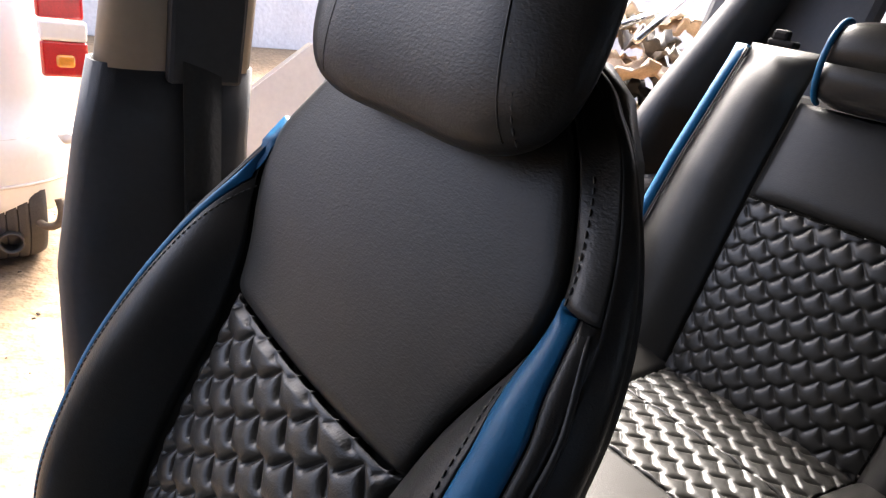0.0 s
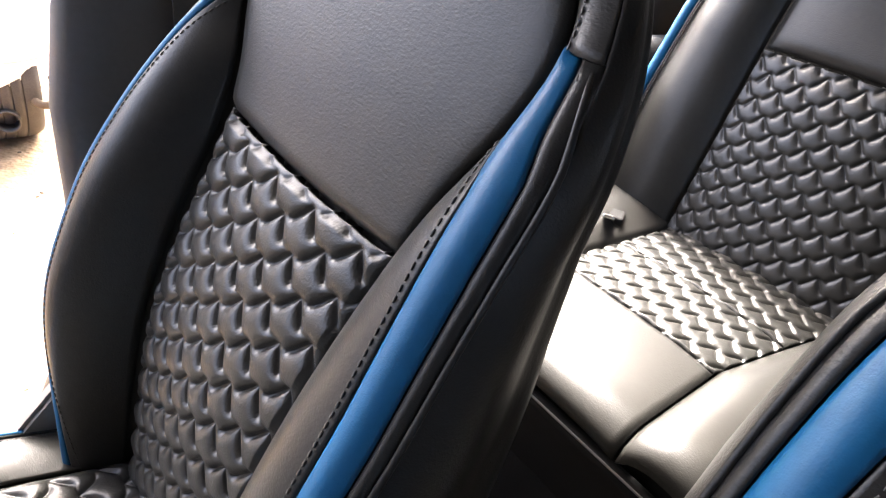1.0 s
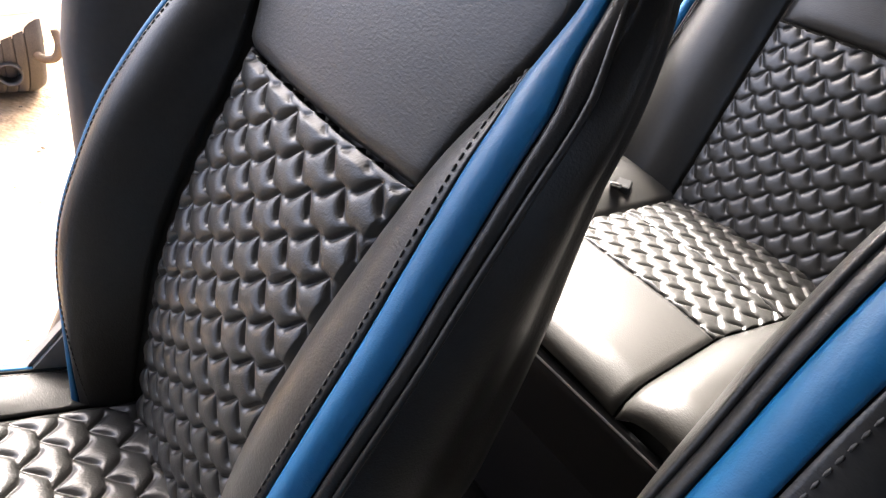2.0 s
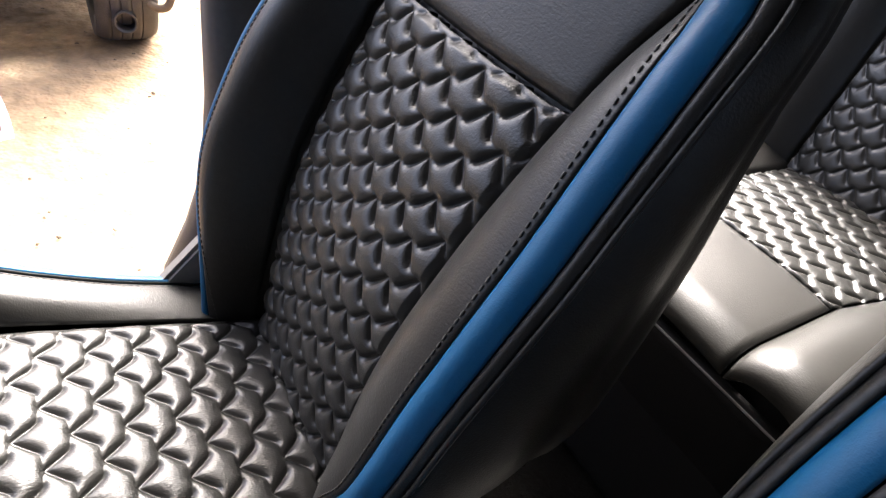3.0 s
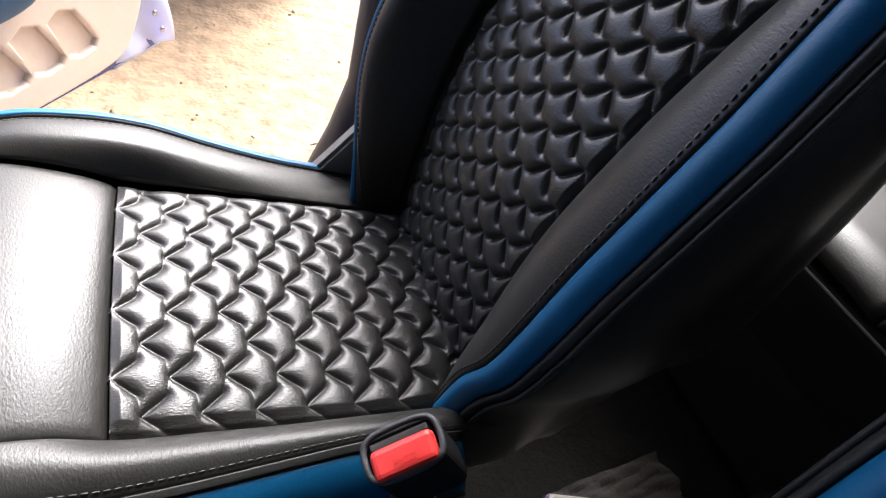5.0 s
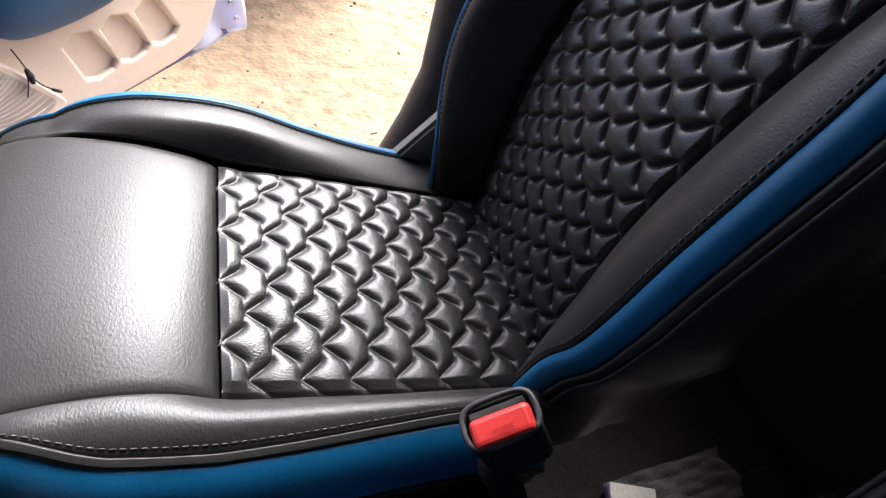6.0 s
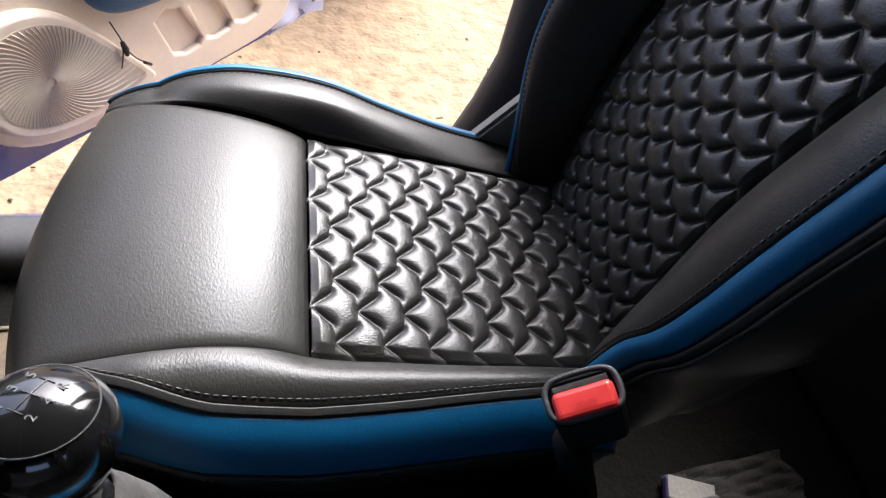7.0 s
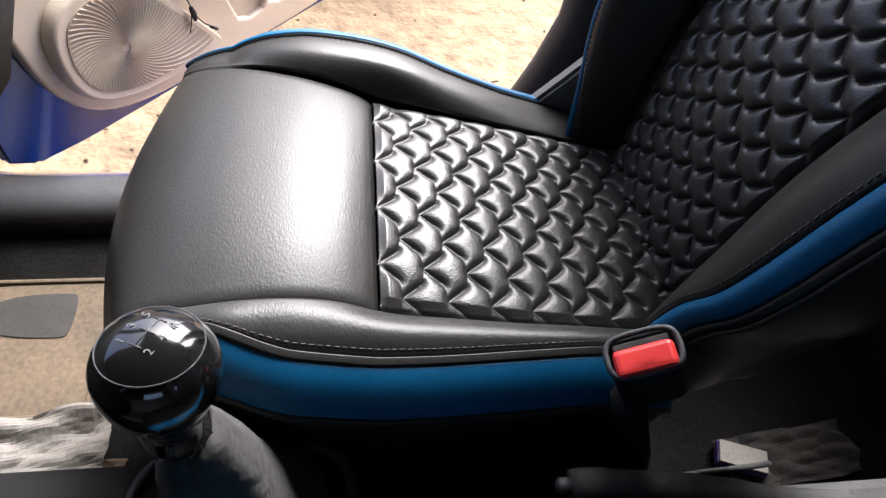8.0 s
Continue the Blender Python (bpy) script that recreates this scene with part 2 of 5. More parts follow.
def cushion_block(name, outline, depth, frame_m, material, parent=None, label="", ease=0.06):
    """An outline raised to a plateau with a soft shoulder."""
    cx, cy = sum(x for x, y in outline) / len(outline), sum(y for x, y in outline) / len(outline)
    verts, faces, n = [], [], len(outline)
    levels = [(1.0, -0.002)] + [(1 - ease * (1 - math.cos(a)), depth * math.sin(a)) for a in np.linspace(0, math.pi / 2, 7)] + [(1 - ease * 1.15, depth)]
    for f, h in levels:
        verts += [frame_m @ Vector((cx + (x - cx) * f, cy + (y - cy) * f, h)) for x, y in outline]
    for r in range(len(levels) - 1):
        faces += [(r * n + i, r * n + (i + 1) % n, (r + 1) * n + (i + 1) % n, (r + 1) * n + i) for i in range(n)]
    faces += [tuple(range(n))[::-1], tuple((len(levels) - 1) * n + i for i in range(n))]
    return under(name, mesh_of(name, verts, faces, material), parent, label)


def curve(xs, ys):
    """A smooth function through knots (xs rising)."""
    xs, ys = np.array(xs, float), np.array(ys, float)
    sl = np.gradient(ys, xs)

    def f(x):
        x = np.clip(np.asarray(x, float), xs[0], xs[-1])
        k = np.clip(np.searchsorted(xs, x) - 1, 0, len(xs) - 2)
        h = xs[k + 1] - xs[k]
        t = (x - xs[k]) / h
        return ((1 + 2 * t) * (1 - t) ** 2 * ys[k] + t * (1 - t) ** 2 * h * sl[k] + t * t * (3 - 2 * t) * ys[k + 1] + t * t * (t - 1) * h * sl[k + 1])
    return f


def quilt_relief(m=112, n=80, wide=0.0670, deep=0.0430, sag=0.97, steps=700):
    """One repeat of the quilting (a scale wide, two rows deep): a stuffed skin held down along its thorned seams."""
    a = np.linspace(0, 2, 161)
    t = np.minimum(a, 2 - a)
    rise, level = 1.95 * t, 0.91 + 0.09 * t
    line = sag * (0.5 * (rise + level) - np.sqrt((0.5 * (rise - level)) ** 2 + 0.0012))
    line -= line[0]
    U, V = np.meshgrid(np.arange(m) / m, 2 * np.arange(n) / n, indexing="ij")
    near, flat = np.full(U.shape, 1.0), np.zeros(U.shape)
    for row in range(-2, 4):
        for k in range(-1, 2):
            for au, av, at in zip(0.5 * a + k - 0.5 * (row % 2), row + line, t):
                d = np.hypot((U - au) * wide, (V - av) * deep / 2)
                flat, near = np.where(d < near, at, flat), np.minimum(d, near)
    loose = np.clip((flat - 0.34) / 0.30, 0, 1)
    hold = 0.05 * np.exp(-(near / 0.0014) ** 2) * (1 - 0.93 * loose)
    wu, wv = (m / wide) ** 2, (n / deep) ** 2
    h = np.zeros(U.shape)
    for _ in range(steps):
        pull = wu * (np.roll(h, 1, 0) + np.roll(h, -1, 0)) + wv * (np.roll(h, 1, 1) + np.roll(h, -1, 1))
        h = (pull + 1.0) / (2 * wu + 2 * wv + 2.0e7 * hold + 3.0e4)
    groove = np.exp(-(near / 0.0015) ** 1.3) * (1 - 0.78 * loose)
    return 0.76 * h / h.max() - 0.26 * groove


RELIEF = quilt_relief()


def puff(u, v):
    """Relief of the quilting, 0 in the seams to 1: thorned scales in rows, each row half a scale along. Thorns point to -v."""
    m, n = RELIEF.shape
    a, b = (u % 1.0) * m, ((v / 2) % 1.0) * n
    i, j = np.floor(a).astype(int), np.floor(b).astype(int)
    p, q = a - i, b - j
    g = lambda x, y: RELIEF[x % m, y % n]
    return (1 - p) * ((1 - q) * g(i, j) + q * g(i, j + 1)) + p * ((1 - q) * g(i + 1, j) + q * g(i + 1, j + 1))


# ---- front seat: backrest ----
PERIOD, ROW = 0.061, 0.0201
back_y = curve([0.42, 0.52, 0.60, 0.70, 0.80, 0.90, 1.0, 1.1, 1.2], [-0.03, -0.012, 0.003, 0.026, 0.066, 0.112, 0.150, 0.187, 0.225])
back_half = curve([0.42, 0.52, 0.58, 0.62, 0.68, 0.75, 0.9, 0.95, 1.0, 1.05, 1.10, 1.14, 1.17, 1.185], [0.160, 0.178, 0.195, 0.214, 0.229, 0.235, 0.233, 0.226, 0.212, 0.197, 0.174, 0.146, 0.105, 0.045])
back_inner = curve([0.42, 0.55, 0.76, 0.89, 0.94, 0.98, 1.01, 1.035, 1.05, 1.08, 1.12, 1.15, 1.185], [0.104, 0.108, 0.114, 0.129, 0.140, 0.153, 0.162, 0.166, 0.165, 0.155, 0.134, 0.108, 0.04])
back_inner_l = curve([0.42, 0.55, 0.76, 0.89, 0.94, 0.98, 1.01, 1.035, 1.05, 1.08, 1.12, 1.15, 1.185], [0.128, 0.137, 0.147, 0.149, 0.163, 0.184, 0.194, 0.193, 0.188, 0.166, 0.132, 0.10, 0.04])
back_wing_outer = curve([0.42, 0.55, 0.65, 0.75, 0.85, 0.90, 0.95, 1.0, 1.05, 1.10, 1.15, 1.185], [0.05, 0.066, 0.08, 0.085, 0.080, 0.068, 0.046, 0.016, -0.012, -0.022, -0.02, -0.01])
back_wing_inner = curve([0.42, 0.55, 0.65, 0.75, 0.85, 0.90, 0.95, 1.0, 1.05, 1.10, 1.15, 1.185], [0.044, 0.052, 0.060, 0.066, 0.065, 0.062, 0.055, 0.040, 0.018, 0.0, -0.008, -0.01])
back_swell = curve([0.42, 0.85, 0.90, 0.95, 1.0, 1.05, 1.10, 1.15, 1.185], [0, 0, 0.002, 0.008, 0.018, 0.018, 0.012, 0.005, 0])
YOKE = 0.897


def back_point(x, z):
    """The front of the backrest at height z: padded middle and wings that stand forward."""
    x, z = np.asarray(x, float), np.asarray(z, float)
    ax, p, h = np.abs(x), np.where(x > 0, back_inner(z), back_inner_l(z)), back_half(z)
    A = np.where(x > 0, back_wing_inner(z), back_wing_outer(z))
    mid = 0.007 * (1 - np.clip(ax / p, 0, 1) ** 2)
    q = np.clip((ax - p) / np.maximum(h - p, 1e-4), 0, 1)
    rise = np.where(q < 0.62, 1 - (1 - np.minimum(q, 0.62) / 0.62) ** 2.2, 1 - 0.20 * ((q - 0.62) / 0.38) ** 2)
    off = np.where(ax <= p, mid - 0.004 * np.clip((ax / p - 0.93) / 0.07, 0, 1), A * rise)
    return np.stack([x + back_swell(z) * np.clip(x / h, 0, 1) ** 2, back_y(z) - off, z + 0 * x], -1)


def strip(a, b, zs, n):
    """Points of the backrest's front between x = a(z) and x = b(z)."""
    t = np.linspace(0, 1, n)[None, :]
    Z = np.repeat(np.asarray(zs)[:, None], n, 1)
    A, B = np.broadcast_to(np.asarray(a(Z[:, :1])), Z[:, :1].shape), np.broadcast_to(np.asarray(b(Z[:, :1])), Z[:, :1].shape)
    return back_point(A + (B - A) * t, Z)


def front_seat():
    seat = thing("front_seat", "black leather front seat with quilted centre and blue side bands", "car seat", "front seats")
    # padding under the cover
    zs = np.linspace(0.44, 1.17, 50)
    P = strip(lambda z: -back_half(z) + 0.006, lambda z: back_half(z) - 0.006, zs, 40)
    P[..., 1] += 0.016
    shell("padding", P, 0.02, LEATHER, seat, "black padding under the cover", flip=True)
    # quilted middle of the backrest
    zs, nx = np.linspace(0.475, YOKE - 0.001, 420), 290
    P = strip(lambda z: -back_inner_l(z) + 0.002, lambda z: back_inner(z) - 0.002, zs, nx)
    arc = np.concatenate([[0], np.cumsum(np.hypot(np.diff(zs), np.diff(back_y(zs))))])[:, None]
    rim = np.minimum(1, np.minimum(np.linspace(0, 1, nx), np.linspace(1, 0, nx)) * 24)[None, :] * np.minimum(1, (arc[-1] - arc) / 0.008)
    H = puff(P[..., 0] / PERIOD + 0.393, (arc[-1] - arc) / ROW - 0.35 + 0 * P[..., 0]) * 0.0088 * rim
    shell("back_quilt", P - normals(P) * (H[..., None]) * np.sign(normals(P)[..., 1:2]), 0.012, QUILT, seat, "black quilted leather with thorned scale stitching", flip=True, plain_back=True)
    # plain panel above it, up to the head restraint
    zs = np.linspace(YOKE + 0.0005, 1.183, 60)
    P = strip(lambda z: -back_inner_l(z) + 0.0015, lambda z: back_inner(z) - 0.0015, zs, 44)
    roll = np.clip((zs - YOKE) / 0.012, 0, 1)[:, None]
    P[..., 1] += 0.004 * (1 - roll) ** 2 - 0.004 * roll
    shell("shoulder_panel", P, 0.012, LEATHER, seat, "plain black leather upper panel", flip=True)
    # wings: inner strip, blue band, outer edge and side
    for s in (-1, 1):
        bi = back_inner if s > 0 else back_inner_l
        taper = (lambda z: 0.55 * np.clip((z - 1.0) / 0.05, 0, 1)) if s > 0 else (lambda z: 0 * z)
        lead = (lambda z: np.clip((z - 0.985) / 0.06, 0, 1)) if s > 0 else (lambda z: 0 * z)
        lip, band_w = (0.0095, 0.0245) if s > 0 else (0.0075, 0.014)
        outer = lambda z: np.maximum(bi(z) + 0.003, back_half(z) - lip) * (1 - taper(z)) + (bi(z) + 0.020) * taper(z)
        zs = np.linspace(0.44, 1.012, 70)
        lo, mid_x = (lambda z: s * (bi(z) + 0.0015)), (lambda z: s * (np.maximum(bi(z) + 0.002, outer(z) - band_w) * (1 - lead(z)) + (bi(z) + 0.002) * lead(z)))
        shell("wing", strip(lo, mid_x, zs, 22), 0.012, LEATHER, seat, flip=(s > 0))
        zs = np.linspace(0.44, 1.05, 80)
        P = strip(lambda z: mid_x(z) + s * 0.0012, lambda z: s * outer(z), zs, 12)
        P[..., 1] -= (0.004 * np.sin(np.linspace(0, math.pi, 12)))[None, :]
        shell("wing_band", P, 0.010, BLUE, seat, "blue leather band along the wing", flip=(s > 0))
        P = strip(lambda z: s * (outer(z) + 0.001), lambda z: s * np.maximum(bi(z) + 0.005, back_half(z)), zs, 6)
        P[..., 1] -= (0.0025 * np.sin(np.linspace(0, math.pi, 6)))[None, :]
        shell("wing_rim", P, 0.008, LEATHER, seat, "black stitched rim outside the blue band", flip=(s > 0))
        zs = np.linspace(1.0502, 1.183, 26)
        shell("shoulder_edge", strip(lambda z: s * (bi(z) + 0.001), lambda z: s * (back_half(z) - 0.001), zs, 16), 0.003, LEATHER, seat, flip=(s > 0))
        # side of the backrest, from the wing to the back
        zs = 0.42 + 0.764 * (1 - (1 - np.linspace(0, 1, 130)) ** 1.8)
        k = np.linspace(0, 1, 20)[None, :]
        edge = back_point(s * back_half(zs), zs)
        rear = 0.17 + 0.052 * np.clip((zs - 0.95) / 0.2, 0, 1) - 0.05 * np.clip((0.6 - zs) / 0.18, 0, 1)
        depth = rear[:, None] - edge[:, 1:2]
        bulge = 0.013 * np.sin(math.pi * np.clip(k * 1.5, 0, 1)) - 0.05 * np.clip((k - 0.8) / 0.2, 0, 1) ** 2
        P = np.stack([edge[:, :1] + s * bulge * np.clip(depth / 0.1, 0, 1), edge[:, 1:2] + depth * k, np.repeat(zs[:, None], 20, 1)], -1)
        shell("back_side", P, 0.008, LEATHER, seat, "plain black leather side of the backrest", flip=(s > 0))
        # piping on the outer edge and the seam threads
        zs = np.linspace(0.46, 1.045, 60)
        pts = back_point(s * (back_half(zs) + 0.001) * (1 - taper(zs)) + s * outer(zs) * taper(zs), zs)
        tube("piping", pts + np.array([s * 0.001, 0.001, 0]), 0.0024, LEATHER, seat, sides=7)
        stitches("edge_stitching", pts + np.array([-s * 0.0045, -0.0022, 0]), THREAD_DULL, seat)
        zs = np.linspace(0.46, 1.0, 60)
        inner = mid_x(zs)
        stitches("wing_stitching", back_point(inner - s * 0.0055 * (1 - taper(zs)), zs) - np.array([0, 0.0006, 0]), THREAD, seat, r=0.0009)
        zs = np.linspace(1.05, 1.115, 20)
        stitches("shoulder_stitching", back_point(s * (bi(zs) + (0.010 if s > 0 else 0.006)), zs) - np.array([0, 0.001, 0]), THREAD_DULL, seat)
    # closed back of the seat
    zs, xs = np.linspace(0.42, 1.18, 40), np.linspace(-1, 1, 24)
    half = np.maximum(back_half(zs) - 0.048, 0.02)[:, None]
    rear = (0.17 + 0.052 * np.clip((zs - 0.95) / 0.2, 0, 1) - 0.05 * np.clip((0.6 - zs) / 0.18, 0, 1))[:, None]
    P = np.stack([xs[None, :] * half, rear + 0.012 * (1 - xs[None, :] ** 2), np.repeat(zs[:, None], 24, 1)], -1)
    shell("back_panel", P, 0.01, LEATHER, seat, "plain black back of the seat")
    head_restraint(seat)
    cushion(seat)
    # tilt hinge covers and slide rails
    for s in (-1, 1):
        if s < 0:
            prism("hinge_cover", [(-0.125, 0.50), (-0.05, 0.582), (0.0, 0.585), (0.03, 0.45), (-0.02, 0.40), (-0.14, 0.44)], 0.022,
              Matrix(((0, 0, 1, s * 0.223 - 0.011), (1, 0, 0, 0), (0, 1, 0, 0), (0, 0, 0, 1))), GREY_METAL, seat, "grey hinge cover", 0.005)
        box("slide_rail", (0.04, 0.56, 0.035), (s * 0.19, -0.27, 0.205), SOOT, seat, "dark steel slide rail", 0.006)
        for y in (-0.46, -0.08):
            box("rail_riser", (0.03, 0.05, 0.12), (s * 0.19, y, 0.275), SOOT, seat, "", 0.005)
    return seat


def head_restraint(seat):
    n, m = 44, 40
    c = Vector((0.006, 0.222, 1.233))
    P = np.zeros((n, m, 3))
    for i in range(n):
        a = -math.pi / 2 + math.pi * i / (n - 1)
        for j in range(m):
            b = 2 * math.pi * j / (m - 1)
            cx, sx = math.cos(a), math.sin(a)
            f = lambda v, e: math.copysign(abs(v) ** e, v)
            x = (0.152 if math.cos(b) > 0 else 0.142) * f(cx, 0.5) * f(math.cos(b), 0.55)
            y = 0.062 * f(cx, 0.5) * f(math.sin(b), 0.6)
            z = 0.132 * f(sx, 0.54)
            x *= 0.985 - (0.14 if x > 0 else 0.05) * z / 0.132
            x *= 1 - 0.5 * max(0.0, (y + 0.03) / 0.092)
            lean = 0.30 * z
            dent = 0.012 * (1 - min(1, abs(x) / 0.1)) * (1 if y < 0 else 0)
            P[i, j] = (c.x + x, c.y + y + lean + dent, c.z + z )
    head = shell("head_restraint", P, 0.006, LEATHER, seat, "padded black leather head restraint", flip=True)
    for s in (-1, 1):
        pts = []
        for i in range(26):
            t = i / 25
            z = -0.112 + 0.20 * t
            x = (0.118 - 0.05 * t) if s > 0 else (0.082 - 0.012 * t)
            cx = math.cos(math.asin(min(1.0, (abs(z) / 0.132) ** (1 / 0.54)))) ** 0.5
            wide = (0.152 if s > 0 else 0.142) * cx * (0.985 - (0.14 if s > 0 else 0.05) * z / 0.132)
            yy = -0.062 * cx * max(0.0, 1 - (x / wide) ** 3.64) ** 0.3
            pts.append((c.x + s * x, c.y + yy + 0.30 * z + 0.012 * (1 - min(1, x / 0.1)) + 0.0006, c.z + z))
        tube("seam", pts, 0.0010, LEATHER, head, sides=6)
        stitches("stitching", [(x + s * 0.009, y + 0.0025, z) for x, y, z in pts], THREAD, head)
        tube("post", [(s * 0.06, 0.222, 1.09), (s * 0.06, 0.245, 1.18)], 0.006, CHROME, seat, "steel post", sides=10)


# ---- front seat: cushion ----
cush_s = np.array([(0.04, 0.480), (0.0, 0.488), (-0.08, 0.504), (-0.17, 0.524), (-0.25, 0.543), (-0.33, 0.563), (-0.36, 0.579), (-0.40, 0.592), (-0.44, 0.598), (-0.48, 0.599), (-0.52, 0.593),
                   (-0.553, 0.578), (-0.580, 0.550), (-0.595, 0.51), (-0.598, 0.46), (-0.588, 0.41)])
_L = np.concatenate([[0], np.cumsum(np.hypot(*np.diff(cush_s, axis=0).T))])
cush_y, cush_z = curve(_L, cush_s[:, 0]), curve(_L, cush_s[:, 1])
L_PAD = float(_L[5])
L_END = float(_L[-1])
cush_width = curve([0, L_PAD + 0.10, L_PAD + 0.18, L_PAD + 0.22, L_PAD + 0.26, L_PAD + 0.30, L_END], [1, 1, 0.975, 0.93, 0.88, 0.86, 0.86])
cush_inner = curve([0, 0.2, L_PAD - 0.02, L_PAD + 0.05, L_PAD + 0.13, L_PAD + 0.2, L_PAD + 0.24, L_END], [0.142, 0.148, 0.149, 0.151, 0.162, 0.176, 0.19, 0.215])
crest_far = curve([-0.59, -0.537, -0.51, -0.48, -0.42, -0.365, -0.30, -0.235, -0.16, -0.10, -0.05, 0.04], [0.53, 0.563, 0.575, 0.592, 0.606, 0.602, 0.586, 0.556, 0.526, 0.508, 0.494, 0.485])
crest_near = curve([-0.59, -0.54, -0.50, -0.46, -0.42, -0.36, -0.28, -0.20, -0.15, -0.06, 0.04], [0.51, 0.545, 0.574, 0.590, 0.584, 0.573, 0.561, 0.553, 0.547, 0.525, 0.50])


def cush_point(x, l):
    x, l = np.asarray(x, float), np.asarray(l, float)
    w = cush_width(l)
    y, z = cush_y(l), cush_z(l)
    ax, p = np.abs(x) / w, cush_inner(l)
    h = 0.222
    mid = 0.010 * (1 - np.clip(ax / p, 0, 1) ** 2.4) - 0.004 * np.clip((ax / p - 0.94) / 0.06, 0, 1)
    q = np.clip((ax - p) / np.maximum(h - p, 1e-4), 0, 1)
    front = np.clip((l - L_PAD - 0.21) / 0.06, 0, 1)
    top = np.where(front < 1, np.where(x > 0, crest_near(y), crest_far(y)), z)
    lift = np.maximum(top - z, -0.012) * (1 - front)
    full = np.where(x > 0, 0.5, 0.36)
    hump = np.where(q < full, 1 - (1 - q / full) ** 2, 1.0)
    off = np.where(ax <= p, mid, lift * hump + 0.006 * np.sin(np.clip(q, 0, 1) * math.pi) - 0.002 * q ** 3)
    off = off + np.where((ax > p) & (x > 0), 0.014 * np.clip(1 - ((q - 0.30) / 0.42) ** 2, -0.5, 1) * (1 - front), 0)
    bow = -0.030 * front * (np.clip(ax / 0.22, 0, 1)) ** 2
    return np.stack([x, y - bow * 1.0 + 0.0 * x, z + off], -1)


